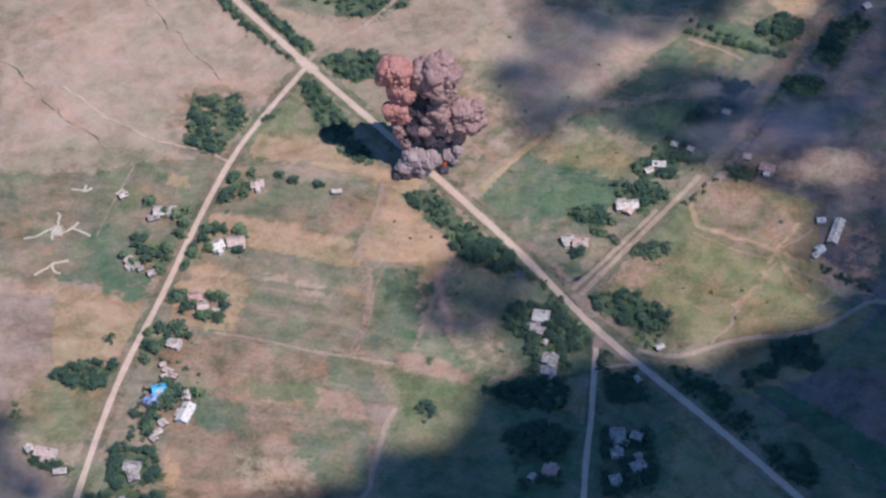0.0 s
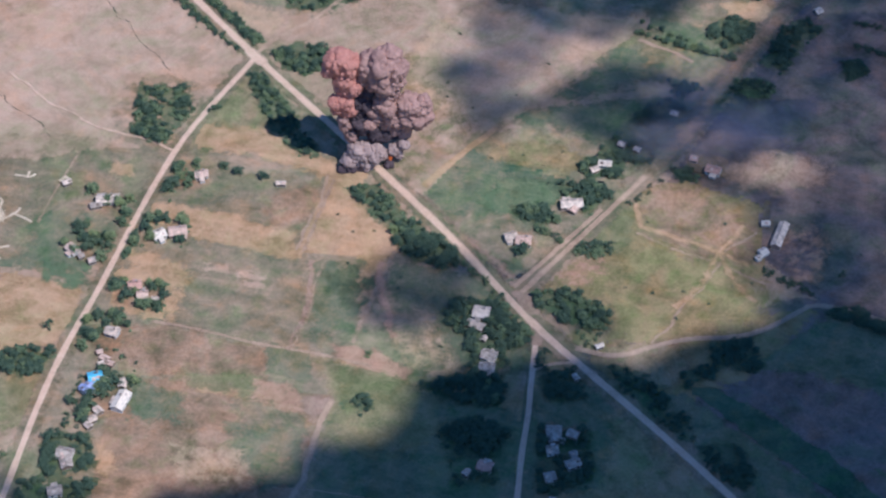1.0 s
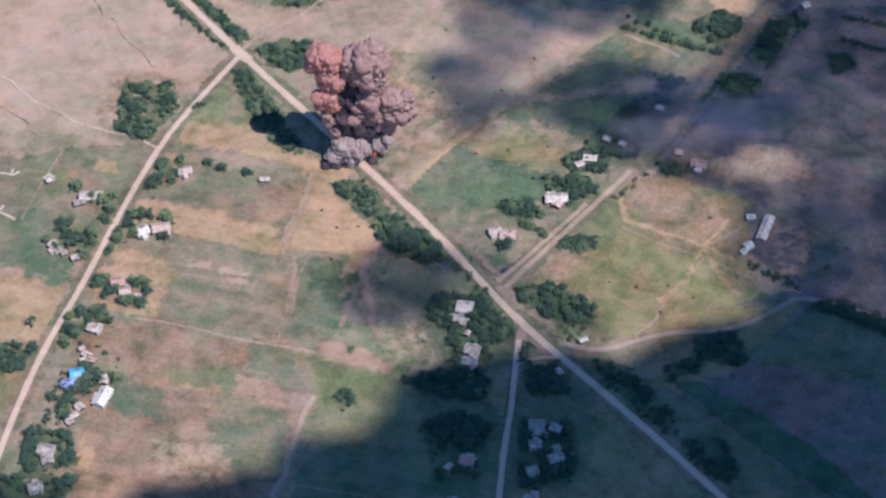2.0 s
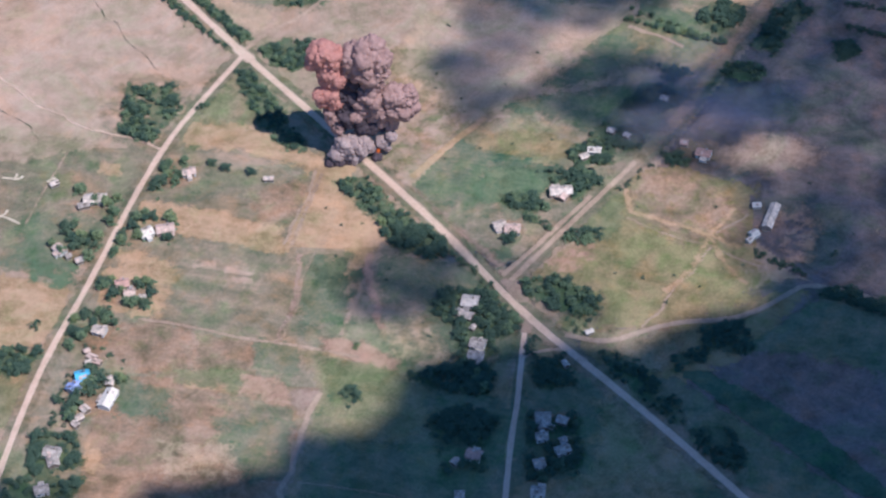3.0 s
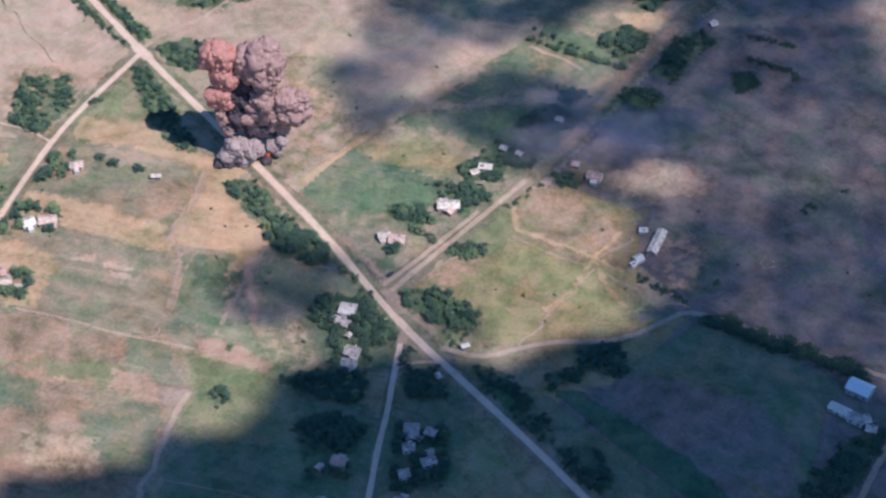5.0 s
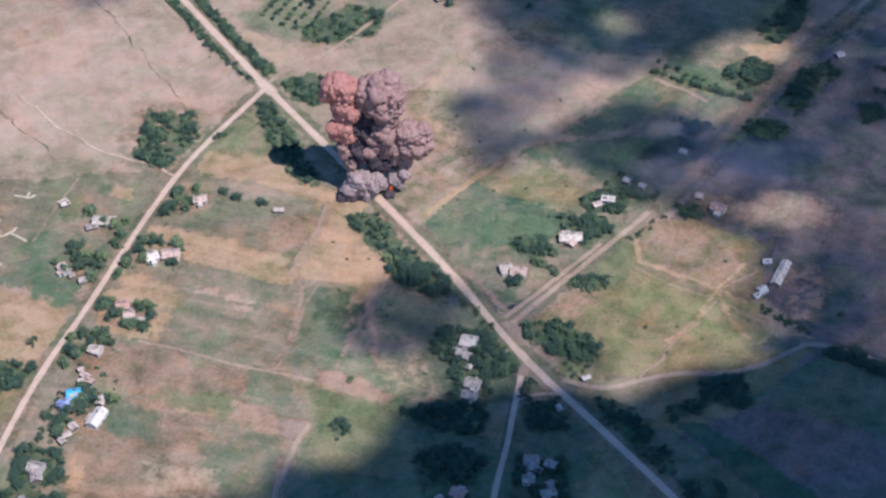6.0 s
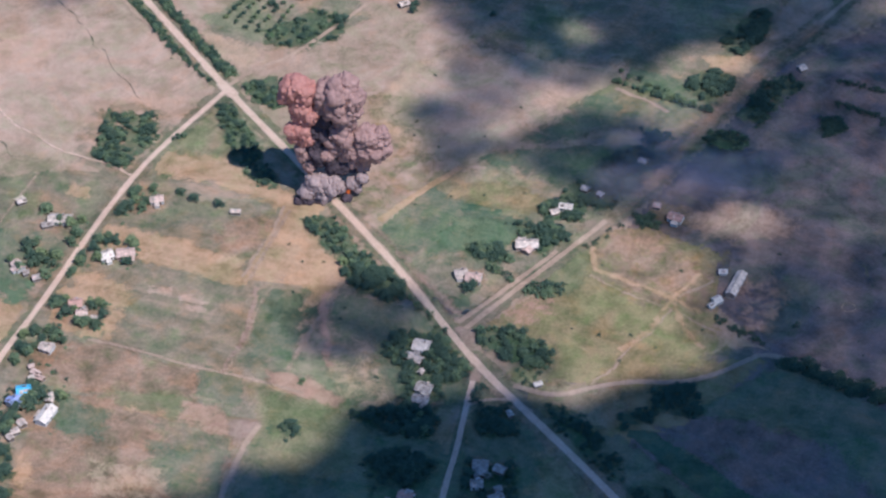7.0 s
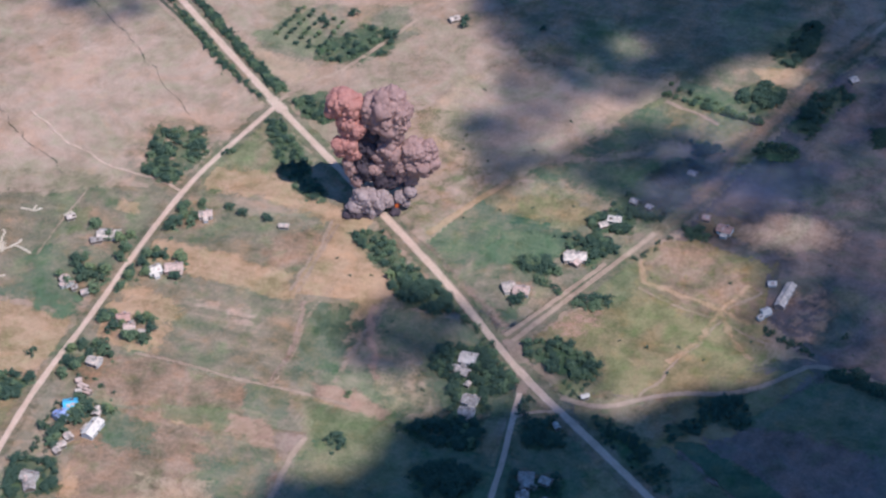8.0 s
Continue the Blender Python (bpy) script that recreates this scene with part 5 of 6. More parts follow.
grove([(72.3, -19), (87.9, -13.1), (89.9, -20.3), (76.1, -29.7)], 14, 3, 5, "dark leafy tree in a thicket", "thicket below the track", dark=True)
grove([(36.6, -18), (51.7, -19.7), (77.7, -49.3), (80.3, -61.6), (66.7, -58), (45.5, -35.4)], 44, 2.5, 5, "dark tree along the main road", "roadside trees", dark=True)
grove([(83.5, -67.2), (98.9, -63), (109.3, -77.1), (106.6, -90.6), (90.6, -86.5)], 28, 3, 5.5, "dark tree along the main road", "roadside trees", dark=True)
grove([(197.3, -64.9), (208.8, -59.8), (212.1, -81.8), (195.6, -84.1)], 14, 4, 6, "dark tree near the farm", "farm trees", dark=True)
grove([(212.2, -45.2), (227.5, -31.2), (232.8, -33.3), (229.3, -51.6), (220.7, -70.3), (208.3, -82.4), (205.3, -69)], 46, 4.5, 7, "dark tree near the farm", "farm trees", dark=True)
grove([(-263.8, -43.5), (-249.4, -33.2), (-233.7, -34.1), (-231.2, -47.7), (-245.8, -52.3)], 34, 4, 6.5, "green leafy tree in a roadside thicket", "thicket below the field")
grove([(-225.5, -94.1), (-221.3, -86.7), (-204.3, -85.6), (-199.6, -106.3), (-223.1, -114.1)], 28, 4, 6.5, "dark tree around the grey house", "trees round the grey house", dark=True)
grove([(-268.9, -92.7), (-259.3, -96.3), (-240.4, -102.1), (-243.7, -105.8), (-264.2, -99.5)], 12, 3, 4.5, "garden tree by the long house", "garden trees")
grove([(-231.4, -117.6), (-211.1, -112.1), (-197.2, -114.2), (-196.3, -131.3), (-230.3, -134.6)], 20, 4, 6, "dark tree at the village end", "trees at the village end", dark=True)
grove([(-238.5, 275.4), (-227.8, 268.8), (-195.6, 231.3), (-168.6, 204.7), (-169.8, 199.5), (-199.6, 228.1)], 116, 3.4, 5.5, "leafy tree in the road's tree belt", "tree belt along the road", holes=False)
grove([(-252.9, 273.4), (-245.9, 274.4), (-207.3, 227), (-174.3, 192.4), (-181.1, 194.4), (-212.4, 222.2)], 90, 2.8, 4.6, "leafy tree in the road's tree belt", "tree belt along the road", holes=False)
grove([(5, -29.4), (22.2, -24.7), (28.4, -39.6), (9.7, -45.1)], 22, 3.5, 6, "dark tree in an overgrown plot", "plot trees", dark=True)
grove([(6.8, -63.9), (30.8, -62.3), (34.9, -93.3), (10.3, -101.8)], 30, 3, 5.5, "dark tree round the farmhouses", "farmhouse trees", dark=True)
grove([(15.1, 60.9), (31.9, 66.7), (35.1, 58.1), (18.3, 52.3)], 16, 2, 4, "green bush by the dirt road", "bushes by the dirt road", True)
grove([(-83.8, -51.9), (-75.9, -48.5), (-73.2, -56.7), (-78.6, -61.7)], 7, 3, 5, "dark bush on the pasture", "pasture bushes", False, True)
row(*[(107.7, 51.8), (133.2, 39.3)], 16, 1.6, 2.8, "low dark bush along the barn track", "barn track bushes", 1.2, True, True)
row(*[(40, 92.8), (52.9, 110.9)], 6, 1.5, 2.5, "small dark roadside bush", "small roadside bushes", 1.0, True, True)
grove([(60.7, 122.4), (69.2, 125.3), (72.8, 115), (64.2, 114.1)], 8, 3, 4.5, "dark bush by the dirt road", "bushes by the dirt road", True, True)
singles([(-163.6, 98.7), (-149.9, 96.2)], 5.0, 5.8, "round dark tree standing alone on fallow", "lone trees", dark=True)
singles([(-236.4, 78.4), (-195.6, 96.8), (-193.6, 99.9), (-193.9, 91.4), (-186.5, 91.9), (-196.2, 87.1), (-198.8, 84.8), (-171.6, 102.5), (-214.4, 62.3), (-215.6, 54.9), (-234.7, 43.2), (-229.2, 45.1), (-231.3, 37), (-223.4, 45.5), (-225.3, 39.7)], 4.5, 7, "green garden tree beside village houses", "village trees")
singles([(-186.1, 60), (-185.5, 46.2), (-199.2, 59.2), (-203.7, 59.7), (-207.6, 47.3), (-208.2, 42.4), (-211.1, 10.5), (-190.7, 14.1), (-187, 12.8), (-205.5, 4.7), (-188.2, 0.3), (-186.2, 5.9), (-193, 1.6), (-194.4, 14.3)], 4.5, 7, "green garden tree beside village houses", "village trees")
singles([(-220.5, -13.2), (-215.1, -11.3), (-209, -8.7), (-203.8, -10.6), (-217.1, -24.4), (-213.5, -20.4), (-220.1, -20), (-204.7, -13.7), (-191.7, -49.9), (-189.5, -51.6), (-203.5, -54.3), (-206.4, -57), (-208.1, -68), (-210.2, -76.8), (-209.2, -72.8), (-218.1, -66.1), (-219.3, -31.3)], 4.5, 7, "green garden tree beside village houses", "village trees")
singles([(-227.5, 69.8), (-220.6, 69), (-236, 79.3), (-216.2, 73), (-242.7, 38.7), (-239.2, 51.8), (-233.6, 53.4), (-220.2, 44.1), (-221.2, 38), (-222.7, 29.9), (-217.4, 57.2), (-216.1, 63.5), (-236.7, 33)], 5, 7, "green garden tree beside the long house", "village trees")
singles([(-204.2, 59.3), (-203.5, 53.2), (-200.1, 46.5), (-199.6, 61.6), (-194.5, 61.1), (-184.4, 58.4), (-184.5, 45.5), (-207.2, 41.7), (-210.3, 33.5), (-195.1, 99.4), (-192.4, 91.9), (-197.6, 81.1), (-187.8, 87.2), (-186, 102.9)], 5, 7, "green garden tree beside pinkish-roofed house", "village trees")
singles([(-210.3, 11), (-207.9, 13.8), (-192.4, 12.1), (-201.7, 8), (-187.3, -1.9), (-192.4, -0.3), (-196.6, -0.6), (-216.7, -8.8), (-206.2, -8.5), (-200.9, -14.3), (-217.4, -22.5), (-215, -25), (-210.2, -14.8)], 5, 7, "green garden tree beside red-roofed house", "village trees")
singles([(-203.7, -56.9), (-206.2, -45.3), (-208.4, -63.3), (-209.3, -69.2), (-208.9, -78.1), (-191.2, -51.3), (-202.3, -48.7), (-198.9, -52.2), (-202.5, -60.4), (-211.1, -71.8)], 5, 7, "dark garden tree beside blue-roofed house", "village trees", dark=True)
singles([(-232.5, 42.6), (-228.9, 38.8), (-235.8, 48.1)], 5.8, 7.4, "tall dark tree beside a village house", "village trees", dark=True)
row(*[(-216.2, -48.8), (-219.4, -86.6)], 9, 1.6, 2.8, "small dark bush along a village verge", "verge bushes", 0.8, True, True)
row(*[(-211.7, -30.7), (-193.8, -37.0)], 6, 1.4, 2.4, "small bush in a village garden", "verge bushes", 1.4, True)
grove([(87.5, 271.5), (93.8, 281.2), (96.7, 292.3), (105, 304.2), (111.8, 299.8), (110.9, 278.4), (101.2, 261.3), (92.6, 263.6)], 40, 4, 7, "dark leafy tree in a far wood", "far wood by the dirt road", dark=True, own=2)
grove([(11.9, 124.4), (19.3, 128.6), (25.4, 140.3), (30.8, 144.3), (35.5, 126.5), (34.5, 114.1), (26.3, 109.9), (21, 118.1)], 20, 3, 6, "green leafy tree round the far house", "trees round the far house")
grove([(-21.1, 9.1), (-5.5, 9.2), (-3.4, -0.4), (-6.7, -11.6), (-14.1, -13.6), (-10.4, -24.7), (-13.9, -29.1), (-18.0, -11.2), (-22.1, -2.9)], 26, 3.5, 6.5, "green leafy tree around the junction houses", "trees around the junction houses", holes=False, own=2)
grove([(-41.0, -38.4), (-30.3, -31.3), (-19.4, -29.8), (-11.7, -34.5), (-11.3, -42.0), (-20.4, -49.9), (-32.0, -46.7)], 16, 3.5, 6, "leafy tree below the houses", "trees below the houses", dark=True, own=2)
grove([(-36.2, -75.1), (-34.1, -67.5), (-25.6, -60.8), (-15.3, -65.0), (-8.9, -71.5), (-12.4, -79.2), (-22.1, -82.4), (-28.3, -85.9), (-31.8, -89.1)], 14, 3.5, 6, "dark leafy tree in a thicket", "thicket beside the lane", dark=True, own=2)
grove([(6.7, -27.2), (14.5, -23.3), (21.6, -24.3), (24.3, -34.4), (15.4, -40.3), (8.8, -37.4)], 10, 3, 5.5, "dark tree in an overgrown plot", "plot trees", dark=True, own=2)
singles([(-30.3, -8.9), (-31.1, -13.0), (-29.6, -4.9), (-30.5, -25.5), (-27.9, -32.9), (-12.1, -90.0), (-10.4, -96.9), (-29.3, -95.9), (-26.8, -99.2), (-20.1, -94.7), (-13.9, -95.6)], 3.5, 5.5, "leafy garden tree beside a house", "garden trees by the lane", dark=True)
singles([(8.1, -61.8), (9.8, -69.0), (8.6, -74.6), (19.4, -69.5), (20.7, -63.8), (27.1, -61.1), (29.2, -66.4), (17.7, -77.0), (17.1, -82.5), (21.0, -90.9), (25.2, -92.2), (9.1, -92.5), (11.2, -97.6), (17.8, -96.7), (17.2, -102.1), (28.6, -77.4), (31.9, -82.3)], 3, 5.5, "dark tree round the farmhouses", "farmhouse trees", dark=True)
singles([(191.1, 116.2), (193.6, 114.4), (188.8, 111.0), (209.2, 128.8), (148.7, 53.7)], 2.4, 3.6, "lone dark bush on dull fallow", "far lone bushes", True, True)
singles([(20.3, 2.1), (23.8, -0.7), (26.4, 3.2), (29.4, -1.9), (25.7, -5.1), (22.3, 6), (31.4, 1.3), (29.1, -7.2)], 1.6, 2.8, "low scrub bush on bare earth", "clearing scrub", True)
singles([(4, -17), (6.4, -12.3), (5.1, -22.4), (14.6, -34.7), (19.4, -23.4)], 3, 5, "dark bush beside the lane", "lane bushes", True, True)
singles([(-239.5, -18.2), (-278.1, -63.2), (-275.8, -69.9), (-185.2, 145.1), (-182.5, 147), (-80, -22.3)], 2.5, 4, "lone bush on open grass", "lone bushes", True)
singles([(-83, 277.3), (-83.2, 272), (-160.7, 266.2), (-145.4, 273.7), (-39.3, 274.7)], 4, 6, "lone dark tree beside a hut", "far lone trees", dark=True)


for poly, count in (([(45, 101.7), (102.8, 94.7), (109.5, 23.2), (72.4, 4.2), (34.4, 0.5), (1.1, 28.2), (28.5, 62.8)], 12), ([(-113.5, 102.5), (-80.1, 63.1), (-51.4, 33), (-41.4, -19.9), (-96.5, -23.4)], 8), ([(-45.7, 140.8), (5.3, 135.1), (1.1, 105.1), (-59.5, 93.2)], 5), ([(143.3, 127.6), (234.6, 123.3), (236.4, 26.7), (163.2, 31.9), (119.7, 61.6)], 9), ([(-92.3, 254), (-31.6, 232.3), (9.2, 208.6), (-35.5, 154.5), (-58.8, 151)], 6)):
    grove(poly, count, 0.8, 1.6, "low dark shrub on open pasture", "pasture shrubs", True, True, gap=5, own=9)

lay_fields()

# the rest of the thickets, too dense to count
np.random.seed(3)
for which, name, label in ((0, "thicket_stems", "dense stems inside the green thickets"), (1, "thicket_leaves", "dense green leaves of roadside and field thickets")):
    coords, quads, mats, total = [], [], [], 0
    for k, m in WOOD:
        me = [c for c in k.children if c.name.startswith(("trunk", "crown")[which])][0].data
        co = np.empty(len(me.vertices) * 3, np.float32)
        me.vertices.foreach_get("co", co)
        w = np.array(m)
        coords.append(co.reshape(-1, 3) @ w[:3, :3].T + w[:3, 3])
        lp = np.empty(len(me.loops), np.int32)
        me.loops.foreach_get("vertex_index", lp)
        quads.append(lp.reshape(-1, 4) + total)
        mats.append(np.full(len(lp) // 4, int(k in DARK), np.int32))
        total += len(me.vertices)
    for x, y, r, dusky in SCRUB if which else ():
        n = 42
        d = np.random.normal(size=(n, 3))
        d /= np.linalg.norm(d, axis=1)[:, None]
        d[:, 2] = abs(d[:, 2])
        mid = np.array((x, y, 0)) + d * (r, r, r * 0.75) * np.random.uniform(0.6, 1.1, (n, 1))
        d = d + (0, 0, 0.8)
        d /= np.linalg.norm(d, axis=1)[:, None]
        u = np.cross(d + np.random.normal(0, 0.3, (n, 3)), (0.9, 0.5, 0.2))
        u /= np.linalg.norm(u, axis=1)[:, None]
        v = np.cross(d, u)
        h = np.random.uniform(0.2, 0.42, (n, 1))
        coords.append(np.stack([mid + u * h, mid + v * h, mid - u * h, mid - v * h], 1).reshape(-1, 3))
        quads.append(np.arange(4 * n).reshape(-1, 4) + total)
        mats.append(np.full(n, int(dusky), np.int32))
        total += 4 * n
    me = bpy.data.meshes.new(name)
    me.from_pydata(np.concatenate(coords).tolist(), [], np.concatenate(quads).tolist())
    for q in ((M["bark"],), (M["leaf"], M["leaf_dark"]))[which]:
        me.materials.append(q)
    if which:
        me.polygons.foreach_set("material_index", np.concatenate(mats))
    tagged(new(name, me), label, "thicket", kind="stuff")


# ---------------------------------------------------------------- smoke plume
def smoke_mat(name, dark, light):
    m, n, l, b, out = node_mat(name)
    st = world_noise(n, l, 0.25, 5, 0.6)
    l.new(ramp(n, l, st, [(0.3, dark), (0.7, light)]), b.inputs["Base Color"])
    b.inputs["Roughness"].default_value = 1.0
    b.inputs["Specular IOR Level"].default_value = 0.0
    bump = n.new("ShaderNodeBump")
    bump.inputs["Strength"].default_value, bump.inputs["Distance"].default_value = 0.6, 0.6
    l.new(world_noise(n, l, 0.7, 4, 0.6), bump.inputs["Height"])
    l.new(bump.outputs[0], b.inputs["Normal"])
    return m


SMOKE = smoke_mat("grey_brown_smoke", (0.29, 0.182, 0.15), (0.47, 0.307, 0.255))
RUST = smoke_mat("rust_red_smoke", (0.38, 0.175, 0.135), (0.56, 0.29, 0.225))
ASH = smoke_mat("pale_ash_smoke", (0.31, 0.232, 0.205), (0.46, 0.355, 0.315))
# dark smoke colour that carries the shade of the plume's hollows and foot
SHADE_SMOKE = smoke_mat("dark_soot", (0.05, 0.042, 0.048), (0.125, 0.095, 0.10))


def puff(radius, seed):
    """A billow of smoke: one skin over a round body and the smaller billows that grow out of it."""
    r = random.Random(seed)
    bm = bmesh.new()
    bmesh.ops.create_icosphere(bm, subdivisions=5, radius=1.0)
    balls = []
    for k in range(38):
        d = Vector((r.gauss(0, 1), r.gauss(0, 1), r.gauss(0.15, 1))).normalized()
        size = r.uniform(0.2, 0.5)
        balls.append((d * (r.uniform(0.9, 1.04) - size * 0.72), size * size))
    for k in range(70):
        d = Vector((r.gauss(0, 1), r.gauss(0, 1), r.gauss(0.15, 1))).normalized()
        size = r.uniform(0.09, 0.19)
        balls.append((d * (r.uniform(0.96, 1.08) - size * 0.6), size * size))
    off = Vector((r.uniform(0, 99), r.uniform(0, 99), r.uniform(0, 99)))
    for v in bm.verts:
        p = v.co
        far = 0.84
        for c, ss in balls:
            t = p.dot(c)
            q = ss - c.length_squared + t * t
            if q > 0:
                far = max(far, t + math.sqrt(q))
        far += 0.2 * noise.noise(p * 1.1 + off) + 0.1 * (0.5 - abs(noise.noise(p * 5.0 + off)))
        v.co = p * far * radius
    for f in bm.faces:
        f.smooth = True
    return bm


plume = tagged(new("smoke_plume"), "tall billowing grey-brown explosion smoke plume with rust-red top on the road", "smoke")
BASE = Vector((-94.8, 115.3, 0))
RIGHT, AHEAD = Vector((0.98, 0.2, 0)), Vector((-0.2, 0.98, 0))
TOP = [(2.1, 77.6, 7.6), (9.5, 84.1, 8.1), (17.1, 80, 7), (20.1, 74.1, 4.8), (10.2, 72.7, 7.6), (5.2, 68.2, 5.3), (-1.3, 71.5, 4.2), (15.3, 88.6, 5.3), (18.4, 68.5, 4.2)]
STEM = [(12.6, 59.7, 5.6), (9.3, 50.6, 6.2), (4.3, 42.9, 5.1), (13.5, 45.8, 5.1), (7.3, 35.4, 5.1), (0.9, 33.7, 3.7), (11, 30.6, 3.9), (16.4, 25.7, 3.4), (-13.6, 31.1, 3.8), (-15.3, 38.6, 3.0), (20, 34, 5.2), (15, 38, 5.0), (22, 22, 4.2), (-11, 24, 3.6)]
EAST = [(25.6, 48.5, 6.5), (32.9, 46.5, 5.3), (35.3, 38.3, 4.2), (26.8, 38.2, 6.7), (20.2, 43.9, 5.1), (30.8, 31.6, 4.5), (23.5, 28.9, 4.2), (34.5, 51.5, 3.7)]
REDDISH = [(-16.7, 84.1, 5.9), (-11.4, 80.1, 5.9), (-21.5, 80.2, 3.9), (-13.7, 71.8, 5.3), (-10.9, 62.6, 4.8), (-14.8, 54.6, 4.2), (-19.5, 48.5, 3.4), (-8.4, 67.1, 3.7), (-16.5, 62.7, 3.1), (-24.4, 77.6, 2.5), (-20.5, 55, 3.4), (-13, 47, 4.0)]
LOW = [(-4.7, 12.5, 6.5), (-12.2, 7.8, 4.8), (2.5, 13.4, 5.1), (-8.9, 15.1, 3.9), (-3.2, 4.8, 4.5), (6.9, 9.3, 3.4), (15.4, 12.4, 3.4), (21.2, 17.2, 3.1), (18, 6.9, 2.2)]
# dark billows that paint shade into the gaps and along the plume's foot
CORE = [(-1, 58.6, 4.8), (-5.2, 50.2, 4.5), (0.1, 48.4, 5.1), (-7.3, 39.5, 4.5), (-4, 28.1, 5.1), (3.4, 27.5, 5.1), (10, 24, 4.2), (-11.1, 25.7, 3.9), (-4.8, 43.7, 4.2), (-4.3, 32.6, 5.3), (3.6, 22.3, 5.3), (15, 19.9, 4.5), (9.3, 21.1, 4.5), (-8.9, 23.3, 3.9), (-2.4, 54.4, 3.4), (-13, -3.5, 3.7), (-18.2, -3.9, 2.5), (-6.7, -4.8, 2.5), (11.2, 2.9, 2.8), (18.3, 6.1, 2.5)]
DRAW = random.Random(77)
seed = 0
for group, mat, name, deep, back in ((TOP, SMOKE, "smoke_billow", 3.5, 0.0), (STEM, SMOKE, "smoke_billow", 2.0, 0.0), (EAST, SMOKE, "smoke_billow", 3.5, 0.0), (REDDISH, RUST, "rust_billow", 2.5, 0.0), (LOW, ASH, "ash_billow", 1.5, -4.0), (CORE, SHADE_SMOKE, "soot_billow", 1.0, 1.5)):
    for u, z, r in group:
        seed += 1
        d = DRAW.uniform(-deep, deep * 0.6) + (back if z > 4 else -6.0)
        ob = part(name, puff(r * (1.18 if mat == RUST else 1.01), seed), mat, plume)
        ob.location = BASE + RIGHT * (u * 0.83 - (1.2 if mat == RUST else 1.8)) + AHEAD * d + Vector((0, 0, max(z * 0.81 + d * 0.3, r * 0.3)))

fm, fn, fl, _, fo = node_mat("flame")
glow = fn.new("ShaderNodeEmission")
fl.new(ramp(fn, fl, world_noise(fn, fl, 0.6, 3, 0.6), [(0.35, (0.75, 0.06, 0.01)), (0.65, (1.0, 0.30, 0.05))]), glow.inputs["Color"])
glow.inputs["Strength"].default_value = 0.55
fl.new(glow.outputs[0], fo.inputs["Surface"])
seed += 1
ob = part("flame", puff(1.0, seed), fm, plume, "small dull-orange flame under the smoke")
ob.location = BASE + RIGHT * 8.5 - AHEAD * 5.0 + Vector((0, 0, 4.5))

# ---------------------------------------------------------------- drifting smoke
hm, hn, hl_, hb, ho = node_mat("thin_drifting_smoke")
hb.inputs["Base Color"].default_value = (0.30, 0.285, 0.34, 1)
hb.inputs["Roughness"].default_value = 1.0
hb.inputs["Specular IOR Level"].default_value = 0.0
fade = hn.new("ShaderNodeAttribute")
fade.attribute_name = "cover"
clear = hn.new("ShaderNodeBsdfTransparent")
mixed = hn.new("ShaderNodeMixShader")
hl_.new(maths(hn, hl_, "MULTIPLY", fade.outputs["Fac"], ramp(hn, hl_, world_noise(hn, hl_, 0.035, 5, 0.6, stretch=(2.2, 1.0), turn=0.3, distort=0.8), [(0.3, 0.05), (0.7, 0.45)])), mixed.inputs[0])
hl_.new(clear.outputs[0], mixed.inputs[1])
hl_.new(hb.outputs[0], mixed.inputs[2])
hl_.new(mixed.outputs[0], ho.inputs["Surface"])


def drift(x, y, z, long, wide, turn, label):
    """A low dome of thin smoke that thins out to its rim."""
    bm = bmesh.new()
    bmesh.ops.create_icosphere(bm, subdivisions=4, radius=1.0)
    lay = bm.verts.layers.float.new("cover")
    for v in bm.verts:
        rim = math.hypot(v.co.x, v.co.y)
        v[lay] = max(0.0, 1 - rim ** 2) ** 1.2
        w = 1 + 0.25 * noise.noise(v.co * 1.7 + Vector((x, y, 0)))
        v.co = Vector((v.co.x * long * w, v.co.y * wide * w, v.co.z * (7 if v.co.z > 0 else 3)))
    bmesh.ops.delete(bm, geom=[v for v in bm.verts if v.co.z < -0.5], context="VERTS")
    for f in bm.faces:
        f.smooth = True
    ob = part("smoke_drift", bm, hm)
    ob.matrix_world = pose(x, y, z, 0, 0, turn)
    return tagged(ob, label, "smoke", kind="structure")


drift(79.9, 119.9, 26, 58, 24, 18, "thin blue-grey smoke drifting over the dirt road")
drift(66, 155, 28, 34, 22, 62, "thin blue-grey smoke drifting along the dirt road")

# ---------------------------------------------------------------- clouds
def vapour(name, least, most):
    m, n, l, b, out = node_mat(name)
    b.inputs["Base Color"].default_value = (0.85, 0.86, 0.88, 1)
    b.inputs["Roughness"].default_value = 1.0
    b.inputs["Specular IOR Level"].default_value = 0.0
    thin = n.new("ShaderNodeBsdfTransparent")
    mix = n.new("ShaderNodeMixShader")
    l.new(ramp(n, l, world_noise(n, l, 0.05, 4, 0.6), [(0.35, least), (0.6, most)]), mix.inputs[0])
    l.new(thin.outputs[0], mix.inputs[1])
    l.new(b.outputs[0], mix.inputs[2])
    l.new(mix.outputs[0], out.inputs["Surface"])
    return m


THICK, DENSE, BROKEN, MIDDLE, VEIL = vapour("thick_cloud_vapour", 0.7, 0.97), vapour("dense_cloud_vapour", 0.8, 0.97), vapour("broken_cloud_vapour", 0.3, 0.5), vapour("middling_cloud_vapour", 0.18, 0.31), vapour("thin_cloud_vapour", 0.07, 0.14)
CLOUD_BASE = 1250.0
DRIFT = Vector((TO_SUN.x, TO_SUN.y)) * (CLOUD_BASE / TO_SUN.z)


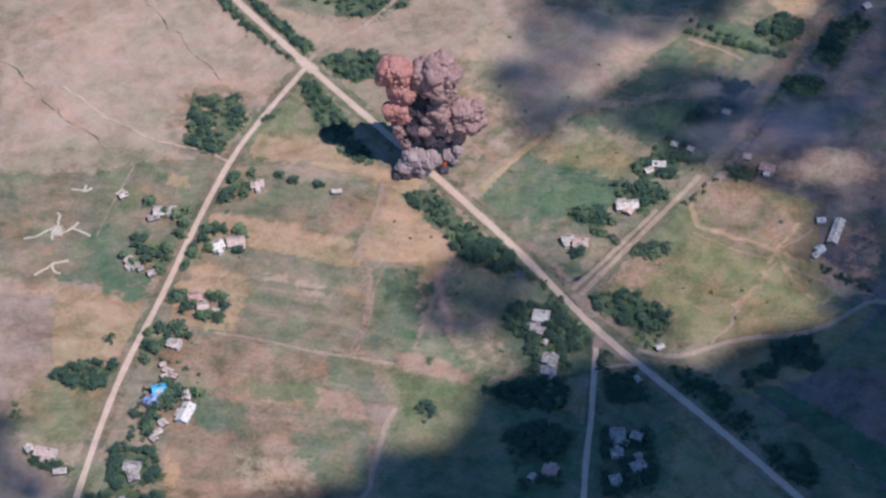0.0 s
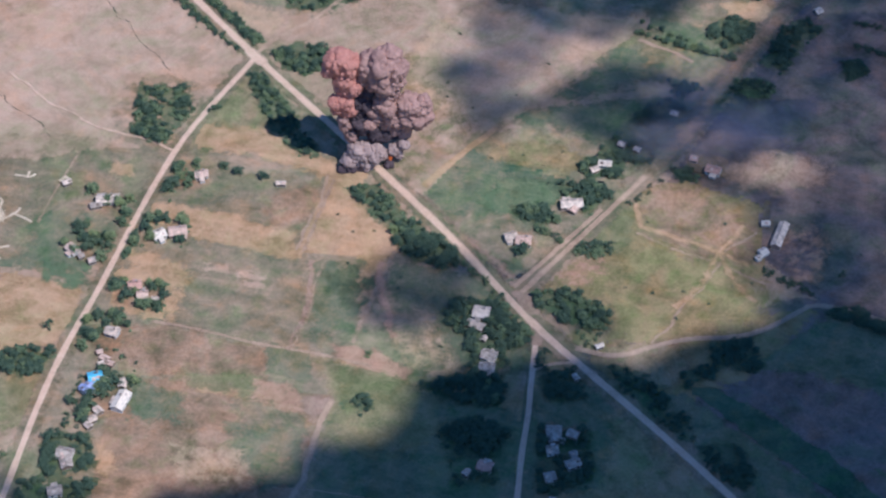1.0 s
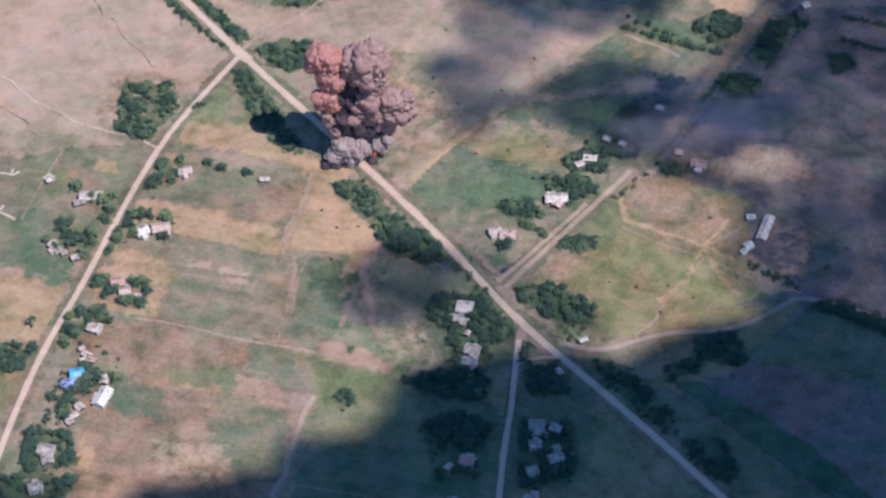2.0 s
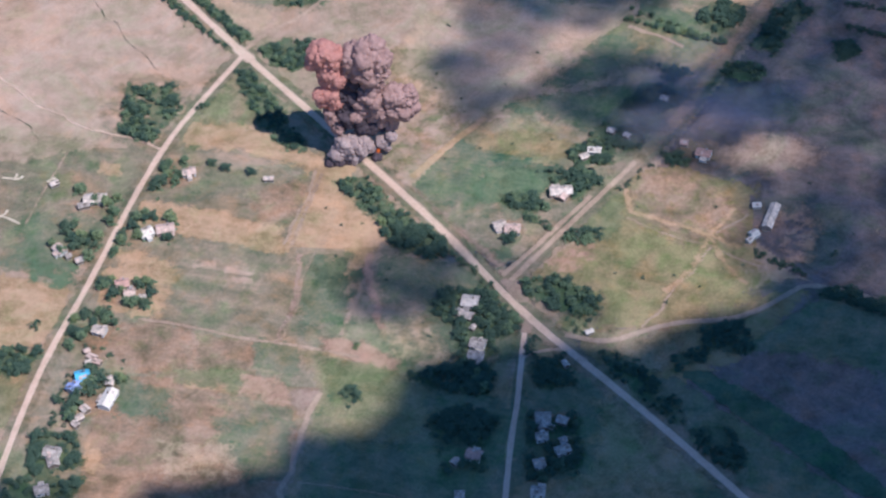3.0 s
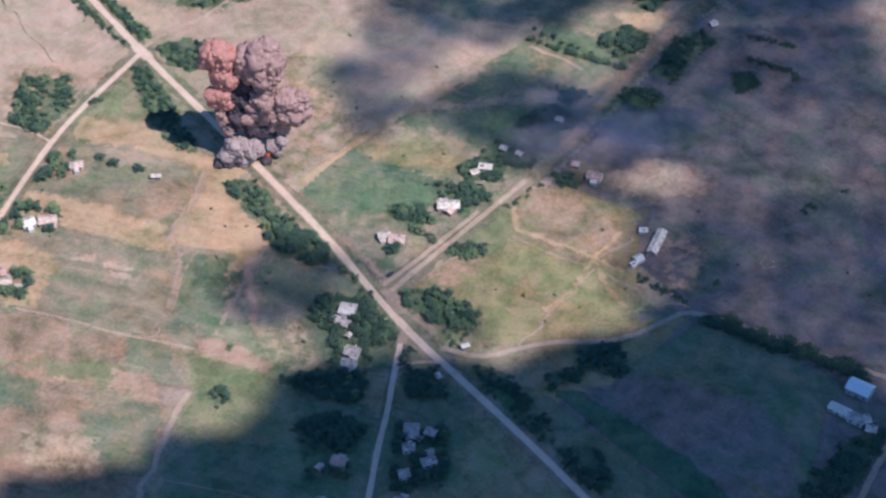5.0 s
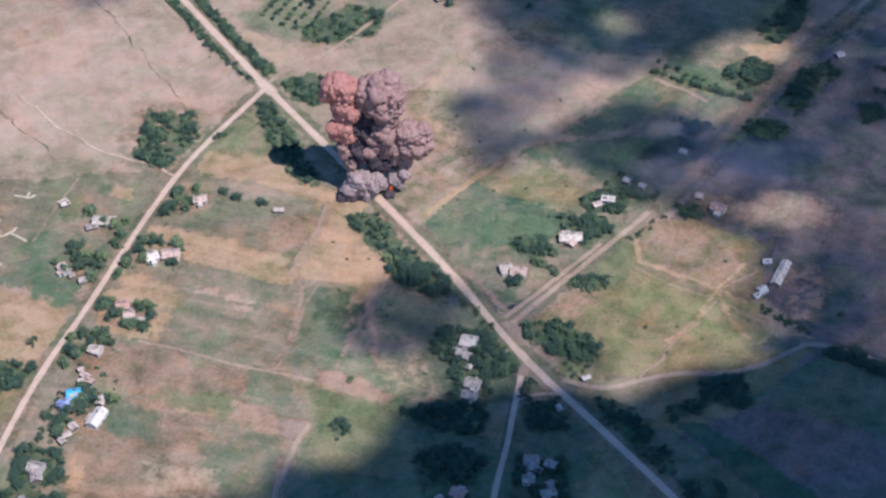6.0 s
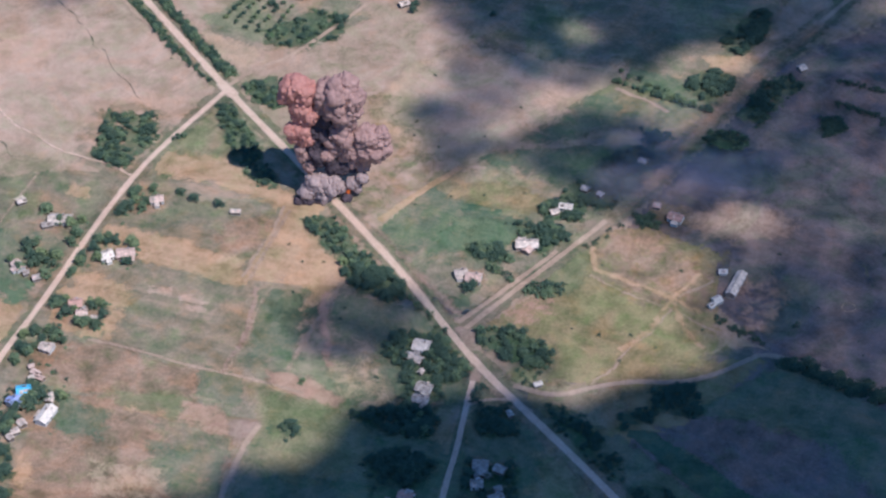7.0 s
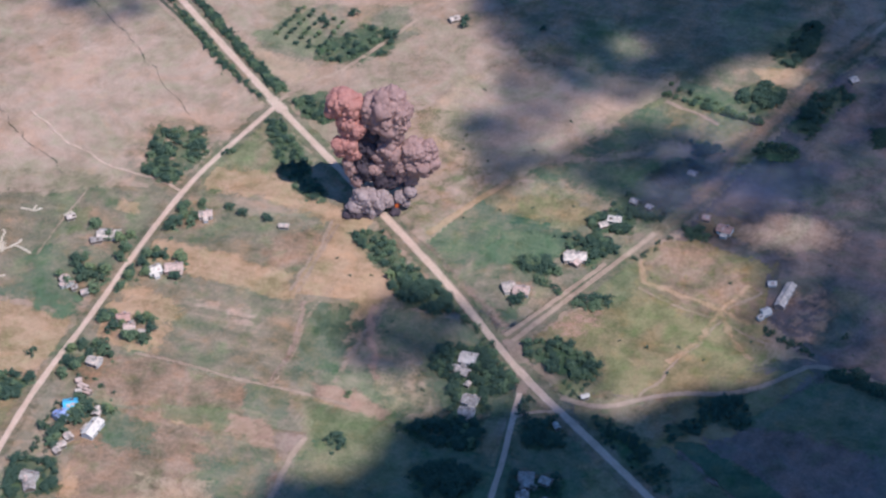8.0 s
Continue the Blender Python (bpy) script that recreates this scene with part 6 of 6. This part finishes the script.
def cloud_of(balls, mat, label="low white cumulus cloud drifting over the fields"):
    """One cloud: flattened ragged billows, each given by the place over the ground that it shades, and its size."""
    verts, faces = [], []
    ball = bmesh.new()
    bmesh.ops.create_icosphere(ball, subdivisions=2, radius=1.0)
    ball.verts.index_update()
    bv, bf = [v.co.copy() for v in ball.verts], [[v.index for v in f.verts] for f in ball.faces]
    ball.free()
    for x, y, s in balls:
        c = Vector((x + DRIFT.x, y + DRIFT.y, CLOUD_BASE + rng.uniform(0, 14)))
        off = Vector((rng.uniform(0, 50), rng.uniform(0, 50), 0))
        base = len(verts)
        for v in bv:
            w = s * (1 + 0.45 * noise.noise(v * 1.3 + off))
            verts.append(c + Vector((v.x * w, v.y * w, v.z * w * 0.5)))
        faces += [[base + i for i in f] for f in bf]
    me = bpy.data.meshes.new("cloud")
    me.from_pydata(verts, [], faces)
    me.materials.append(mat)
    for p in me.polygons:
        p.use_smooth = True
    return tagged(new("cloud", me), label, "cloud", kind="structure")


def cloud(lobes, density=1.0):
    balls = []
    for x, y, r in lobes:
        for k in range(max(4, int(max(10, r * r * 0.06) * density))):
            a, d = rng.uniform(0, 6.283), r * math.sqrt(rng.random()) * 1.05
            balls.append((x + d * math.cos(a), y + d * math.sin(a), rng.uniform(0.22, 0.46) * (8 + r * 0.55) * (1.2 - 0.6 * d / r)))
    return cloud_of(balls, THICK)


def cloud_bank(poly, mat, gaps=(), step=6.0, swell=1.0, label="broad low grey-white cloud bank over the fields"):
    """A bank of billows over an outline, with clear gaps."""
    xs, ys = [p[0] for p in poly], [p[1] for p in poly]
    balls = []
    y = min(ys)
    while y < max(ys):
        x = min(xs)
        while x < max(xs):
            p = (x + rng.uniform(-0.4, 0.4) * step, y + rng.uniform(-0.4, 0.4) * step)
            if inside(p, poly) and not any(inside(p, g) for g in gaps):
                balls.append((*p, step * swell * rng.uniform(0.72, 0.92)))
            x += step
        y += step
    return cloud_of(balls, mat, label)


def lobes(places, reach):
    return [(x, y, r) for (x, y), r in zip(places, reach)]


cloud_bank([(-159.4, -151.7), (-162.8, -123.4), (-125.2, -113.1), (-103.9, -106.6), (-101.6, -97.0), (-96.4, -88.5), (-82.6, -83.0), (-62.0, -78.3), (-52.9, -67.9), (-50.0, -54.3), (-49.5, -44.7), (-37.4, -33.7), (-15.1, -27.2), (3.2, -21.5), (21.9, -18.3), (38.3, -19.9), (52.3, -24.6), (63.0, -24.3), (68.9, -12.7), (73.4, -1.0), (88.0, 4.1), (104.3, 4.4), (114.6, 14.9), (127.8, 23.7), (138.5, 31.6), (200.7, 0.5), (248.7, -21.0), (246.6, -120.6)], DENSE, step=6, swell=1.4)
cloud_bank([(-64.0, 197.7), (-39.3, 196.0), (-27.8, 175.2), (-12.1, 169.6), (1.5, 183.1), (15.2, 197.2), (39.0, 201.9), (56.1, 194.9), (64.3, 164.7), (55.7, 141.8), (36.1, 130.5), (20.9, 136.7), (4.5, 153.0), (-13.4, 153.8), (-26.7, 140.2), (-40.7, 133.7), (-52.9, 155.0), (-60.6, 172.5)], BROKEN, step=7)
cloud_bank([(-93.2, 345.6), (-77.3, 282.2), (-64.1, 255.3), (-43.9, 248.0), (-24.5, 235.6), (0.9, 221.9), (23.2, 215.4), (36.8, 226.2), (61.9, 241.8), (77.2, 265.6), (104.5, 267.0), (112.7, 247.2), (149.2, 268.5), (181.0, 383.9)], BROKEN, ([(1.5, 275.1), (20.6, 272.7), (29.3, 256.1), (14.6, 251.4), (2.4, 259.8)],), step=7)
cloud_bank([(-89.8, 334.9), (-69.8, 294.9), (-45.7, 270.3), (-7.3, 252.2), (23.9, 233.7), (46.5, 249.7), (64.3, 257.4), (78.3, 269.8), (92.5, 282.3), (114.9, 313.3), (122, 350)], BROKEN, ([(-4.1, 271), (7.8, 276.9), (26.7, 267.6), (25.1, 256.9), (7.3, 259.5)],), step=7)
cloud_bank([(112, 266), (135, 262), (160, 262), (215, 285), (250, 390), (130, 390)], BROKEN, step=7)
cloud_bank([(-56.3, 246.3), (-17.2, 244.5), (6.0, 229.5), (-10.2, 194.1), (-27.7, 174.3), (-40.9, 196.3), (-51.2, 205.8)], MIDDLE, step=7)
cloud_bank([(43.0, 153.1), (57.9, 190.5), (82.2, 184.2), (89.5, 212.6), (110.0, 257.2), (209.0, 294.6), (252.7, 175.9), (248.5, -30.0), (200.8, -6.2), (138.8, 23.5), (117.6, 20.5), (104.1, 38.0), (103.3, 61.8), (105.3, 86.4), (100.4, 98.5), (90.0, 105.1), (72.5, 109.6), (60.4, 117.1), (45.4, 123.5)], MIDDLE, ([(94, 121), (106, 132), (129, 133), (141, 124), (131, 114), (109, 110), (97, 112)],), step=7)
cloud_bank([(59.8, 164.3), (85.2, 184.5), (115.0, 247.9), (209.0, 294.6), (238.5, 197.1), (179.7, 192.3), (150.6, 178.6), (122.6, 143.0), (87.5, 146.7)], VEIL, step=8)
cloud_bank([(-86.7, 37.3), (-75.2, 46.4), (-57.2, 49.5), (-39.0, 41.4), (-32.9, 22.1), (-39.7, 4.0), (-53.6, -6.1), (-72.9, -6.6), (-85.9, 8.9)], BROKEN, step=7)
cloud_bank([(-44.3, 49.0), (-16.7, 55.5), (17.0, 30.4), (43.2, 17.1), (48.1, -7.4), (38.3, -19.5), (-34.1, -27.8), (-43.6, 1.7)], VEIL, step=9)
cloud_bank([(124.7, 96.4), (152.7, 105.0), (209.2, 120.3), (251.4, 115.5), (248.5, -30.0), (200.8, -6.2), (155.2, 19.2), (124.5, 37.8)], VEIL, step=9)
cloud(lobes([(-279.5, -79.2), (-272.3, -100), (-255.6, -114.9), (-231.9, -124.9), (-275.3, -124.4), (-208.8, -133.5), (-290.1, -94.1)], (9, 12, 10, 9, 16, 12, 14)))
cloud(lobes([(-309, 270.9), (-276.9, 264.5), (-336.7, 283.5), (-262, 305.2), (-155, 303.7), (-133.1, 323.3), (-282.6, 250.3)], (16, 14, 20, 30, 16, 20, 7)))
